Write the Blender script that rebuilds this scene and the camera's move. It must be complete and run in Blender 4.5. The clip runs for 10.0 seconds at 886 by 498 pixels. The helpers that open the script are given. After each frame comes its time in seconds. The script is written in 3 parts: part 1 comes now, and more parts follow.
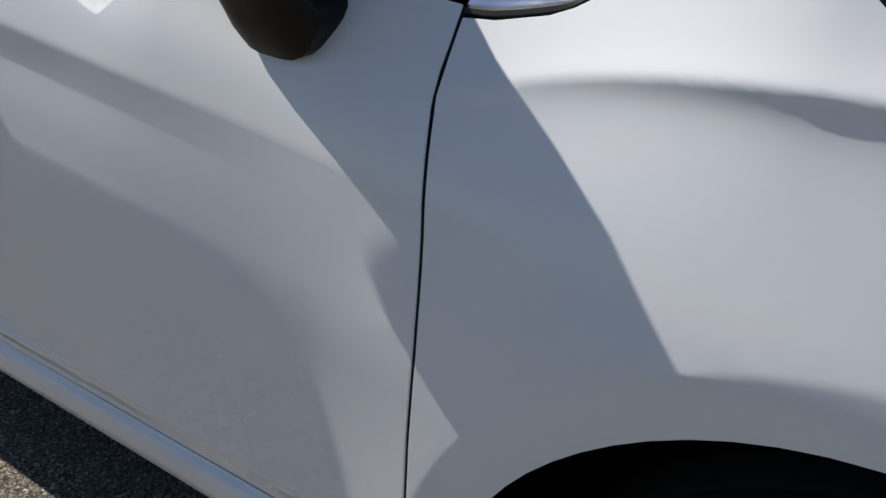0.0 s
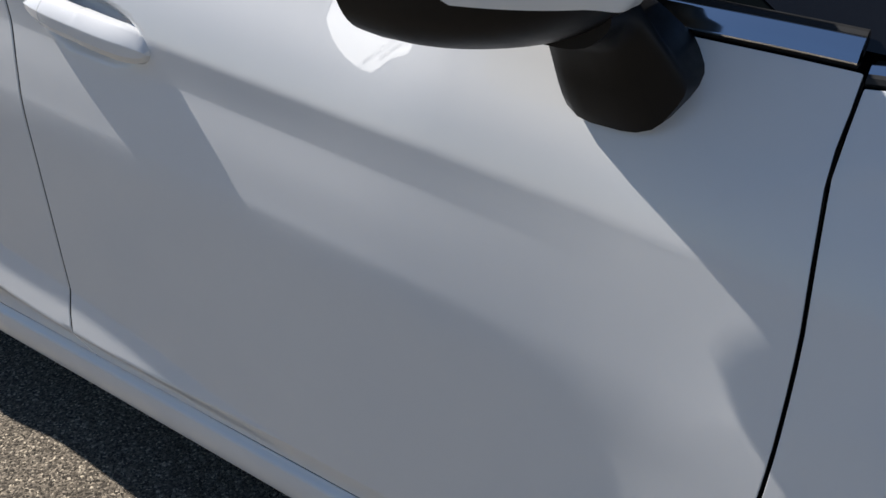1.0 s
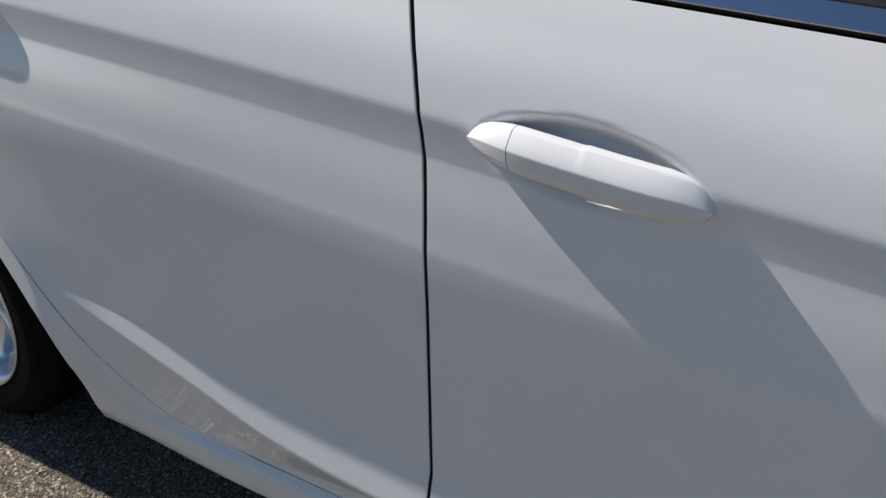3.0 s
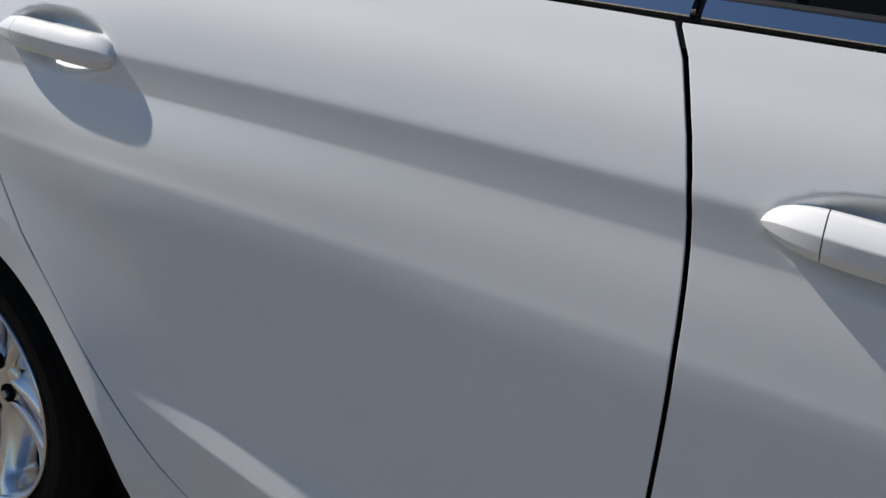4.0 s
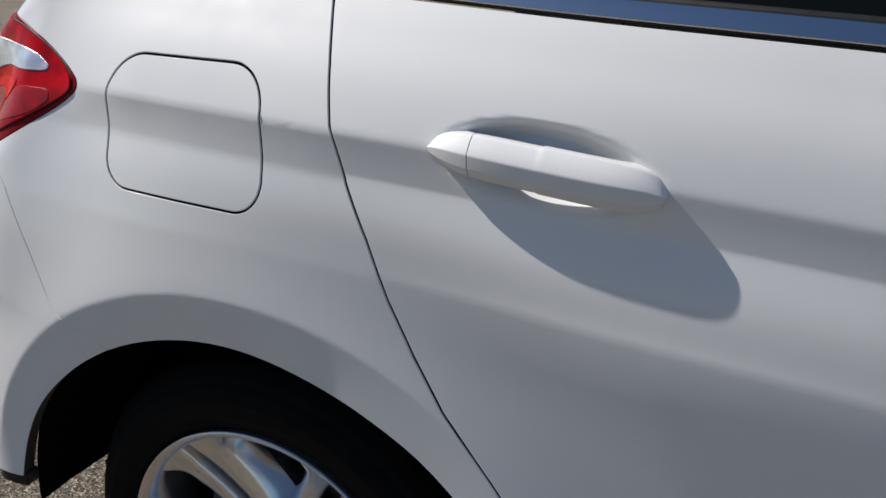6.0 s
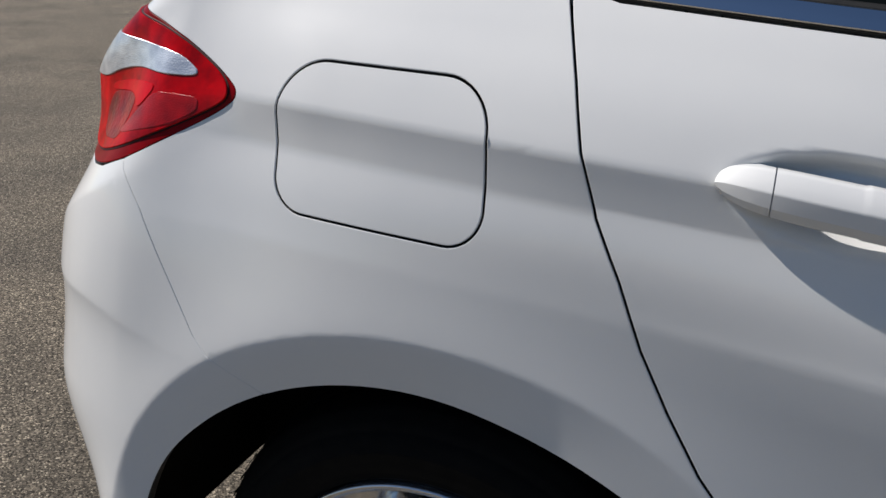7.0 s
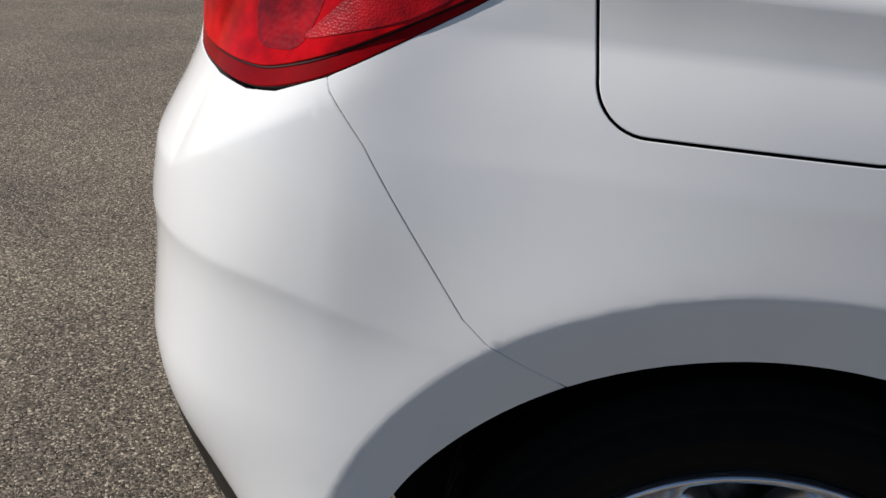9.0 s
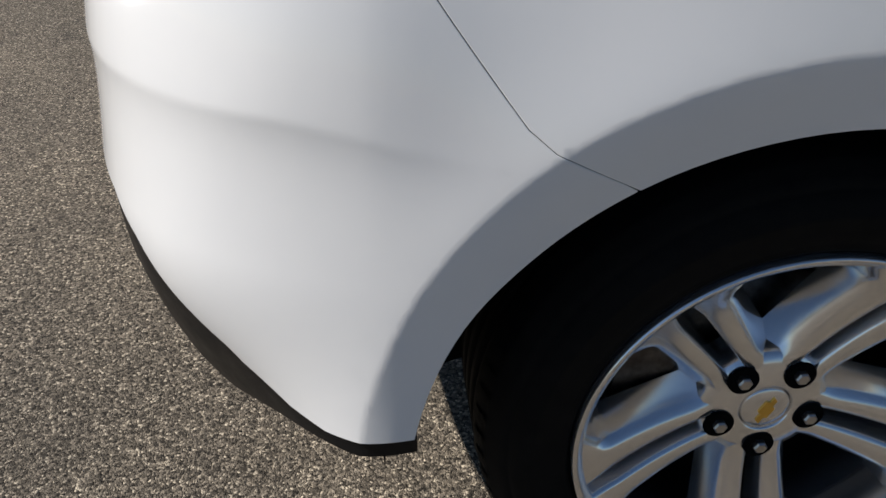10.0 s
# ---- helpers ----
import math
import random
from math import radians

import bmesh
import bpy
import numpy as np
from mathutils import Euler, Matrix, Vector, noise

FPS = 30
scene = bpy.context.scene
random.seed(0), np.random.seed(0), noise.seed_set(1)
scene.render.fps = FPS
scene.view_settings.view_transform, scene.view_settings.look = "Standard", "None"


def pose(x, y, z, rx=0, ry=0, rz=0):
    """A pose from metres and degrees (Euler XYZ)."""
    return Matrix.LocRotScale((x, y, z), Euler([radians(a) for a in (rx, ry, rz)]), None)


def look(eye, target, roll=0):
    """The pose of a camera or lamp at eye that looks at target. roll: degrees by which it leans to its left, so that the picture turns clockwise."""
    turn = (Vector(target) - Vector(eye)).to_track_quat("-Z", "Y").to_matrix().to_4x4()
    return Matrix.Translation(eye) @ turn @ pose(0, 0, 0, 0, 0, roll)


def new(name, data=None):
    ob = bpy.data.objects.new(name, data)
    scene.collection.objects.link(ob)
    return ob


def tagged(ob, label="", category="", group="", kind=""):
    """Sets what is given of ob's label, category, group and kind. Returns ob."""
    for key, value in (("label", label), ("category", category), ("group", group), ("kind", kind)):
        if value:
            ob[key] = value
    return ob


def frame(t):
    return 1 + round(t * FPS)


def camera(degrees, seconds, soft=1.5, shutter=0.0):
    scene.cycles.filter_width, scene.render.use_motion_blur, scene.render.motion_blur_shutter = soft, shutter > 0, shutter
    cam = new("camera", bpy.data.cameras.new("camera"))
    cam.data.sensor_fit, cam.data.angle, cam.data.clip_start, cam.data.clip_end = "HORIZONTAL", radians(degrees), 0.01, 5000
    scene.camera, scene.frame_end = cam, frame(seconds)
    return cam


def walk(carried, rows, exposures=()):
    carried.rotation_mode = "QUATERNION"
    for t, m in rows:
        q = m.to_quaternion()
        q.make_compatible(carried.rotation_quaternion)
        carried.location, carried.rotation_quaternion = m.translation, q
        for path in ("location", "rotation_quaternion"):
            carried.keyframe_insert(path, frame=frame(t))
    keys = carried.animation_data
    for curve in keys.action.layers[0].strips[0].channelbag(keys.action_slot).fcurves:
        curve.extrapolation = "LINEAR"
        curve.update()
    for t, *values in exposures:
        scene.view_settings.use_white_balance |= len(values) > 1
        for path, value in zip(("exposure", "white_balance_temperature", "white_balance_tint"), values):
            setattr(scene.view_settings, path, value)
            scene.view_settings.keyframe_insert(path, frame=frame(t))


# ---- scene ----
cam = camera(55.1, 10.0)
PATH = [
    (0, (2.642, -1.439, 1.065), (1.66, 0.029, 0.127), 1.1),
    (0.5, (2.507, -1.462, 1.073), (1.485, -0.028, 0.124), 0.5),
    (1, (2.344, -1.51, 1.091), (1.331, -0.062, 0.154), 0.2),
    (1.5, (2.202, -1.552, 1.109), (1.182, -0.094, 0.196), -0.8),
    (2, (2.036, -1.539, 1.103), (1.0, -0.079, 0.214), -1.9),
    (2.5, (1.826, -1.52, 1.103), (0.825, -0.027, 0.226), -2.0),
    (3, (1.657, -1.562, 1.133), (0.689, -0.073, 0.213), -2.3),
    (3.2, (1.603, -1.56, 1.128), (0.616, -0.076, 0.219), -2.2),
    (4.3, (1.237, -1.626, 1.016), (0.339, 0.07, 0.455), 3.3),
    (4.5, (1.134, -1.643, 1.049), (0.302, 0.065, 0.425), 1.7),
    (5, (0.953, -1.632, 1.069), (0.155, 0.099, 0.462), 1.4),
    (5.5, (0.764, -1.641, 1.095), (-0.014, 0.092, 0.468), 1.1),
    (5.7, (0.703, -1.62, 1.108), (-0.087, 0.097, 0.453), 0.3),
    (6.8, (0.345, -1.614, 1.133), (-0.34, 0.135, 0.446), 2.1),
    (7, (0.292, -1.619, 1.125), (-0.372, 0.138, 0.438), 2.2),
    (7.5, (0.178, -1.601, 1.104), (-0.452, 0.168, 0.418), 2.1),
    (8, (0.033, -1.564, 1.075), (-0.47, 0.243, 0.381), 2.9),
    (8.3, (-0.044, -1.564, 1.061), (-0.468, 0.236, 0.3), 3.1),
    (8.5, (-0.092, -1.543, 1.054), (-0.489, 0.254, 0.27), 3.7),
    (9, (-0.236, -1.507, 1.031), (-0.447, 0.298, 0.195), 2.4),
    (9.1, (-0.269, -1.509, 1.013), (-0.44, 0.3, 0.177), 2.2),
    (9.3, (-0.328, -1.483, 0.995), (-0.425, 0.318, 0.13), 0.9),
    (9.4, (-0.348, -1.477, 0.997), (-0.404, 0.311, 0.102), 0.1),
    (9.5, (-0.355, -1.495, 0.995), (-0.372, 0.29, 0.092), -0.0),
    (9.6, (-0.365, -1.506, 0.968), (-0.366, 0.292, 0.091), -0.7),
    (9.8, (-0.382, -1.464, 0.964), (-0.305, 0.272, -0.027), -1.2),
    (10, (-0.401, -1.467, 0.94), (-0.263, 0.229, -0.111), -0.5),
]
EXPOSURES = [(0.0, 0.28, 6300, 10), (1.0, 0.43, 6300, 10), (2.0, 0.34, 6350, 10), (3.0, 0.26, 6400, 10), (4.5, 0.15, 6400, 10), (5.5, 0.13, 6400, 10), (7.0, -0.03, 6400, 10), (10.0, 0.05, 6400, 10)]
walk(cam, [(t, look(eye, target, roll)) for t, eye, target, roll in PATH], EXPOSURES)

SUN_WAY = Vector((1.06, 0.012, -1.0)).normalized()
sun = new("sun", bpy.data.lights.new("sun", "SUN"))
sun.data.energy, sun.data.angle, sun.data.color = 5.0, radians(0.53), (1.0, 0.94, 0.87)
sun.matrix_world = look((0, 0, 0), SUN_WAY)
world = bpy.data.worlds.new("sky")
scene.world = world
world.use_nodes = True
sky = world.node_tree.nodes.new("ShaderNodeTexSky")
sky.sky_type, sky.sun_disc = "NISHITA", False
sky.sun_elevation = math.asin(-SUN_WAY.z)
sky.sun_rotation = math.atan2(-SUN_WAY.x, -SUN_WAY.y)
sky.ozone_density, sky.dust_density = 4.5, 0.3
world.node_tree.links.new(sky.outputs[0], world.node_tree.nodes["Background"].inputs[0])
world.node_tree.nodes["Background"].inputs[1].default_value = 0.063


# ---- materials ----
def material(name, colour, roughness=0.5, metallic=0.0, coat=0.0, coat_rough=0.03, specular=0.5):
    m = bpy.data.materials.new(name)
    m.use_nodes = True
    b = m.node_tree.nodes["Principled BSDF"]
    b.inputs["Base Color"].default_value = (*colour, 1)
    b.inputs["Roughness"].default_value = roughness
    b.inputs["Metallic"].default_value = metallic
    b.inputs["Coat Weight"].default_value = coat
    b.inputs["Coat Roughness"].default_value = coat_rough
    b.inputs["Specular IOR Level"].default_value = specular
    return m


def node(m, kind, **settings):
    n = m.node_tree.nodes.new(kind)
    for key, value in settings.items():
        n.inputs[key].default_value = value
    return n


def wire(m, a, out, b, into):
    m.node_tree.links.new(a.outputs[out], b.inputs[into])


def place(m):
    """World-sized coordinates of the surface."""
    return node(m, "ShaderNodeNewGeometry")


def mottled(m, scale, low, high, socket="Base Color", detail=4.0, roughness=0.6):
    """Drives one socket of the surface by noise between two values or colours."""
    b = m.node_tree.nodes["Principled BSDF"]
    n = node(m, "ShaderNodeTexNoise", Scale=scale, Detail=detail, Roughness=roughness)
    wire(m, place(m), "Position", n, "Vector")
    r = m.node_tree.nodes.new("ShaderNodeValToRGB")
    for e, v in zip(r.color_ramp.elements, (low, high)):
        e.color = (*v, 1) if isinstance(v, tuple) else (v, v, v, 1)
    r.color_ramp.elements[0].position, r.color_ramp.elements[1].position = 0.3, 0.7
    wire(m, n, "Fac", r, "Fac")
    wire(m, r, "Color", b, socket)
    return r


def bumped(m, scale, strength, distance=0.001, detail=3.0):
    b = m.node_tree.nodes["Principled BSDF"]
    n = node(m, "ShaderNodeTexNoise", Scale=scale, Detail=detail)
    wire(m, place(m), "Position", n, "Vector")
    u = node(m, "ShaderNodeBump", Strength=strength, Distance=distance)
    wire(m, n, "Fac", u, "Height")
    wire(m, u, "Normal", b, "Normal")


PAINT = material("white car paint", (0.80, 0.80, 0.79), 0.45, 0.0, 1.0, 0.02, 0.1)
mottled(PAINT, 6.0, (0.785, 0.788, 0.785), (0.81, 0.81, 0.80))
mottled(PAINT, 30.0, 0.40, 0.52, "Roughness")
CHROME = material("chrome", (0.86, 0.87, 0.88), 0.06, 1.0)
mottled(CHROME, 40.0, 0.04, 0.10, "Roughness")
BLACK = material("black grained plastic", (0.005, 0.005, 0.0055), 0.42, specular=0.24)
bumped(BLACK, 1800.0, 0.25, 0.0004)
mottled(BLACK, 25.0, 0.36, 0.5, "Roughness")
SEAL_AND_GAP = material("black rubber seal", (0.008, 0.008, 0.008), 0.6)
mottled(SEAL_AND_GAP, 60.0, 0.5, 0.7, "Roughness")
LINER_AND_SHADE = material("dark underbody", (0.003, 0.003, 0.003), 0.9, specular=0.05)
mottled(LINER_AND_SHADE, 20.0, (0.002, 0.002, 0.002), (0.004, 0.004, 0.004))
TYRE = material("tyre rubber", (0.005, 0.005, 0.005), 0.8, specular=0.12)
mottled(TYRE, 35.0, (0.0035, 0.0035, 0.0035), (0.007, 0.0065, 0.006))
bumped(TYRE, 900.0, 0.2, 0.0005)
ALLOY = material("silver alloy", (0.80, 0.80, 0.80), 0.20, 0.92, 0.5, 0.04)
mottled(ALLOY, 9.0, 0.15, 0.22, "Roughness", 2.0)
STEEL = material("brake steel", (0.25, 0.22, 0.20), 0.45, 1.0)
mottled(STEEL, 50.0, (0.05, 0.04, 0.035), (0.13, 0.12, 0.11))
NUT = material("wheel nut steel", (0.5, 0.49, 0.47), 0.35, 1.0)
GOLD = material("gold badge", (0.75, 0.48, 0.10), 0.3, 0.9)
GLASS = material("dark tinted glass", (0.006, 0.008, 0.008), 0.02, 0.0, 0.0, specular=0.07)
TRIM = material("gloss black pillar trim", (0.01, 0.01, 0.011), 0.12)
MIRROR = material("mirror glass", (0.9, 0.9, 0.9), 0.0, 1.0)


def part(name, bm, mat, parent, label="", normals=None):
    """Links a bmesh as one mesh object under a thing or a part."""
    me = bpy.data.meshes.new(name)
    bm.to_mesh(me)
    bm.free()
    me.materials.append(mat)
    for p in me.polygons:
        p.use_smooth = True
    ob = new(name, me)
    ob.parent = parent
    if label:
        tagged(ob, label)
    return ob


def raw(name, verts, faces, mat, parent, label="", smooth_it=True, normals=None, sharp=0):
    me = bpy.data.meshes.new(name)
    me.from_pydata(verts, [], faces)
    me.materials.append(mat)
    if smooth_it:
        me.polygons.foreach_set("use_smooth", [True] * len(me.polygons))
    if sharp:
        me.set_sharp_from_angle(angle=radians(sharp))
    if normals:
        me.normals_split_custom_set_from_vertices(normals)
    ob = new(name, me)
    ob.parent = parent
    if label:
        tagged(ob, label)
    return ob


# ---- the body's shape: s runs along the side (s = x, front positive) and round the rear corner ----
def smooth(a, b, x):
    t = min(1.0, max(0.0, (x - a) / (b - a)))
    return t * t * (3 - 2 * t)


def blend(points, x):
    """A smooth curve through (x, value) pairs (cubic Hermite)."""
    n = len(points)
    if x <= points[0][0]:
        return points[0][1]
    if x >= points[-1][0]:
        return points[-1][1]
    i = max(k for k in range(n - 1) if points[k][0] <= x)

    def tangent(k):
        a, b = points[max(k - 1, 0)], points[min(k + 1, n - 1)]
        return (b[1] - a[1]) / (b[0] - a[0])

    (x0, y0), (x1, y1) = points[i], points[i + 1]
    d = x1 - x0
    t = (x - x0) / d
    return ((1 + 2 * t) * (1 - t) ** 2 * y0 + t * (1 - t) ** 2 * d * tangent(i)
            + t * t * (3 - 2 * t) * y1 + t * t * (t - 1) * d * tangent(i + 1))


WIDE = 0.895
TUCK = 0.133
LEAN = 0.08
SEAM = 0.266
CORNER = -0.25
# the plan's curve round the rear corner, stepped at 5 mm
PLAN = [(CORNER, -WIDE, 0.0)]
for _i in range(400):
    _u = (_i + 0.5) * 0.005
    _phi = radians(85) * (1 - math.exp(-((_u / 0.41) ** 2)))
    _x, _y, _ = PLAN[-1]
    PLAN.append((_x - 0.005 * math.cos(_phi), _y + 0.005 * math.sin(_phi), _phi))


def plan(s):
    """Place and turn of the plan's curve at s."""
    if s >= CORNER:
        return s, -WIDE, 0.0
    f = (CORNER - s) / 0.005
    i = min(int(f), len(PLAN) - 2)
    a, b, t = PLAN[i], PLAN[i + 1], min(f - i, 1.0)
    return tuple(p + (q - p) * t for p, q in zip(a, b))


def crease(x):
    x = max(x, -0.9)
    return 0.9455 - 0.036 * x - 0.0232 * x * x


def grip(x):
    """The line on which the door handles lie."""
    return 0.950 - 0.05 * x - 0.02 * x * x


def belt(x):
    return blend([(-0.6, 1.124), (0.0, 1.086), (0.344, 1.064), (0.68, 1.045), (1.02, 1.017), (1.39, 0.985), (1.754, 0.953), (2.0, 0.932), (2.248, 0.9135), (2.7, 0.88)], x)


def band(x):
    """The upper edge of the lit facet along the lower doors."""
    return blend([(0.30, 0.525), (0.42, 0.500), (0.55, 0.480), (0.71, 0.457), (0.95, 0.432), (1.19, 0.402), (1.37, 0.374), (1.53, 0.335), (1.62, 0.322), (1.78, 0.300), (2.2, 0.29)], x)


def band_foot(x):
    return blend([(0.30, 0.54), (0.42, 0.497), (0.57, 0.447), (0.68, 0.418), (0.79, 0.390), (0.92, 0.357), (1.07, 0.338), (1.25, 0.328), (1.55, 0.318), (2.2, 0.314)], x)


REAR_ARCH = (0.0, 0.31, 0.366, 0.432)
REAR_LIP = [(-20, 0.50), (9, 0.452), (19, 0.423), (28, 0.404), (38, 0.392), (48, 0.382), (60, 0.369), (75, 0.359), (90, 0.358), (105, 0.362), (121, 0.371), (137, 0.382), (150, 0.390), (170, 0.388)]
REAR_RING = [(20, 0.46), (70, 0.428), (80, 0.423), (95, 0.423), (112, 0.430), (128, 0.440), (145, 0.443), (160, 0.437), (180, 0.43)]
FRONT_ARCH = (2.67, 0.287, 0.372, 0.433)
SHOULDER = [(-1.2, -0.085), (-0.5, -0.080), (-0.26, -0.066), (-0.05, -0.043), (0.14, -0.026), (0.5, -0.011), (1.2, 0.006), (1.5, 0.006), (1.8, 0.003), (2.06, -0.003), (2.25, -0.002), (2.8, -0.008)]
HANDLES = (1.382, 0.375)


def door_offset(x, z):
    """How far the plain flank stands out of the plan's curve."""
    low = z
    foot = max(band_foot(x), SEAM + 0.028)
    z = max(z, foot)
    zc = crease(x)
    h = zc - z
    o = blend(SHOULDER, x) + LEAN * h
    ridge = 0.004
    r = math.sqrt(h * h + ridge * ridge) - ridge
    front = smooth(1.65, 2.15, x)
    if h < 0:
        upright = smooth(2.15, 2.55, x)
        o -= (0.17 + 0.25 * smooth(0.6, 0.05, x) - 0.09 * upright) * r + 1.2 * (1 - upright) * h * h * smooth(0, 0.1, -h)
    else:
        # a facet under the crease, a fuller middle, then the tuck of the lower door
        full = 0.115 + 0.12 * smooth(1.0, 0.5, x)
        soft = 0.03 + 0.015 * smooth(0.5, 1.5, x)
        flank = -0.115 * soft * (1 - math.exp(-r / soft))
        flank += full * (max(0.0, min(r, 0.135) - 0.04)) * (1 - 0.35 * smooth(0.06, 0.135, r))
        o += flank + (0.05 * 0.05 * (1 - math.exp(-r / 0.05)) - flank) * front
        tuck = TUCK * (1 - 0.6 * smooth(1.95, 2.35, x))
        o -= tuck * (max(0.0, h - 0.12) ** 2 / 0.16 if h < 0.20 else (h - 0.16))
    zb = band(x)
    if z < zb:
        kick = smooth(0.36, 0.48, x) * (1 - smooth(1.8, 2.2, x))
        d = zb - z
        o += TUCK * 0.7 * max(math.sqrt(d * d + 4e-6) - 0.002, 0) + 0.15 * d * kick
    # under the kick the door turns in to the sill
    if low < foot:
        d, deep = foot - low, foot - SEAM
        t = min(1.0, (math.sqrt(d * d + 6e-6) - 0.00245) / deep)
        o += (-0.014 - o) * t
    if low < SEAM:
        o += 0.009 * smooth(SEAM, SEAM - 0.016, low) * smooth(0.5, 0.8, x) - 3.4 * max(0.0, 0.244 - low) ** 2
    return o


def bumper_line(s):
    return 0.650 + 0.036 * smooth(-0.27, -0.50, s)


def lamp_line(s):
    """The lower edge of the facet that carries the tail lamp."""
    return 0.8435 + 0.45 * (max(s, -0.64) + 0.43)


def rear_offset(s, z):
    up = z - bumper_line(s)
    r = math.sqrt(up * up + 0.00001) - 0.003
    if up > 0:
        o = -(0.15 * r + 0.45 * up * up)
    else:
        o = 0.15 * r - 0.0085 * (1 - math.exp(-r / 0.035)) - 2.6 * max(0.0, 0.55 - z) ** 2
    t = z - lamp_line(s)
    q = 0.5 * (t + math.sqrt(t * t + 0.00002))
    o -= (0.36 * q * smooth(0.24, 0.04, q) + 9.0 * max(0.0, q - 0.18) ** 2) * smooth(-0.36, -0.5, s)
    return o


def ring_depth(c, turn):
    return 0.17 * (smooth(0.9, 1.75, turn) if c[0] < 1 else 1.0)


def fender_line(s):
    return 0.899 - 0.55 * (s - 2.57) ** 2


def offset(s, z):
    o = door_offset(s, z)
    # the scoops behind the door handles
    for hx in HANDLES:
        if abs(s - hx) < 0.13:
            rho = math.hypot((s - hx) / 0.117, (z - grip(s) - 0.001) / 0.042)
            o -= 0.021 * smooth(1.02, 0.5, rho)
    # round the rear the flank becomes the bumper
    back = smooth(-0.15, -0.42, s)
    if back > 0:
        o += (rear_offset(s, z) - o) * back
    for c in (REAR_ARCH, FRONT_ARCH):
        dx, dz = s - c[0], z - c[1]
        r = math.hypot(dx, dz)
        if r > 0.9:
            continue
        ahead = c[0] > 1
        w = smooth(0.66, 0.40, r) * (0.5 * smooth(-0.48, -0.22, dx) if ahead else 1.0)
        if dz < 0.12:
            w *= smooth(-0.15, 0.12, dz) if (dx > 0) != ahead or ahead else 1.0
        ring = c[3] if ahead else blend(REAR_RING, math.degrees(math.atan2(dz, dx)) % 360)
        o += ((0.003 if ahead else -0.016) + LEAN * (crease(s) - z) - (0.04 if ahead else 0.09) * abs(r - ring) - o) * w
        d = ring - r
        if d > -0.02:
            o -= ring_depth(c, math.atan2(dz, dx)) * 0.5 * (d + math.sqrt(d * d + 0.00002))
    # the fender's crease over the front wheel
    if s > 2.0:
        zf = fender_line(s)
        grow = smooth(2.12, 2.5, s)
        d = zf - z
        soft_d = 0.5 * (d + math.sqrt(d * d + 0.00003))
        rest = d - 0.020
        o -= 0.0095 * grow * (1 - math.exp(-soft_d / 0.014))
        o += 0.12 * grow * min(0.5 * (rest + math.sqrt(rest * rest + 0.0008)), 0.19)
        up = 0.5 * (-d + math.sqrt(d * d + 0.00002))
        o -= grow * (0.013 * (1 - math.exp(-up / 0.03)) + 0.16 * up)
    return o


def surface(s, z):
    """The point of the body's right side at s and height z."""
    x, y, phi = plan(s)
    o = offset(s, z)
    return x - math.sin(phi) * o, y - math.cos(phi) * o, z


def rounded(points, cut=0.25, times=2):
    """Corner-cut closed outline."""
    for _ in range(times):
        out = []
        for a, b in zip(points, points[1:] + points[:1]):
            out += [tuple(p + (q - p) * cut for p, q in zip(a, b)), tuple(p + (q - p) * (1 - cut) for p, q in zip(a, b))]
        points = out
    return points


def surface_normal(s, z):
    a, b = Vector(surface(s + 0.0015, z)), Vector(surface(s - 0.0015, z))
    c, d = Vector(surface(s, z + 0.0015)), Vector(surface(s, z - 0.0015))
    return (a - b).cross(c - d).normalized()


def dense(points, step=0.012):
    """A closed outline with its long edges split up."""
    out = []
    for (a, b), (c, d) in zip(points, points[1:] + points[:1]):
        n = max(1, int(math.hypot(c - a, d - b) / step))
        out += [(a + (c - a) * i / n, b + (d - b) * i / n) for i in range(n)]
    return out


def shrunk(points, gap):
    out = []
    n = len(points)
    for i in range(n):
        (a, b), (c, d), (e, f) = points[i - 1], points[i], points[(i + 1) % n]
        u, v = Vector((c - a, d - b)).normalized(), Vector((e - c, f - d)).normalized()
        m = Vector((-u.y - v.y, u.x + v.x))
        m = m / max(m.length_squared, 0.4) * 2
        out.append((c + m.x * gap, d + m.y * gap))
    return out


def score(bm, way, step):
    """Cuts the flat sheet along a line, so that a crease lies on its edges."""
    for (a, b), (c, d) in zip(way, way[1:]):
        mid, along = Vector(((a + c) / 2, (b + d) / 2, 0)), Vector((c - a, d - b, 0))
        reach = along.length / 2 + step * 0.6
        along.normalize()
        across = Vector((-along.y, along.x, 0))
        near = [f for f in bm.faces if abs((f.calc_center_median() - mid).dot(along)) < reach and abs((f.calc_center_median() - mid).dot(across)) < step * 1.3]
        if near:
            edges, verts = {e for f in near for e in f.edges}, {v for f in near for v in f.verts}
            bmesh.ops.bisect_plane(bm, geom=near + list(edges) + list(verts), dist=2e-4, plane_co=mid, plane_no=across)


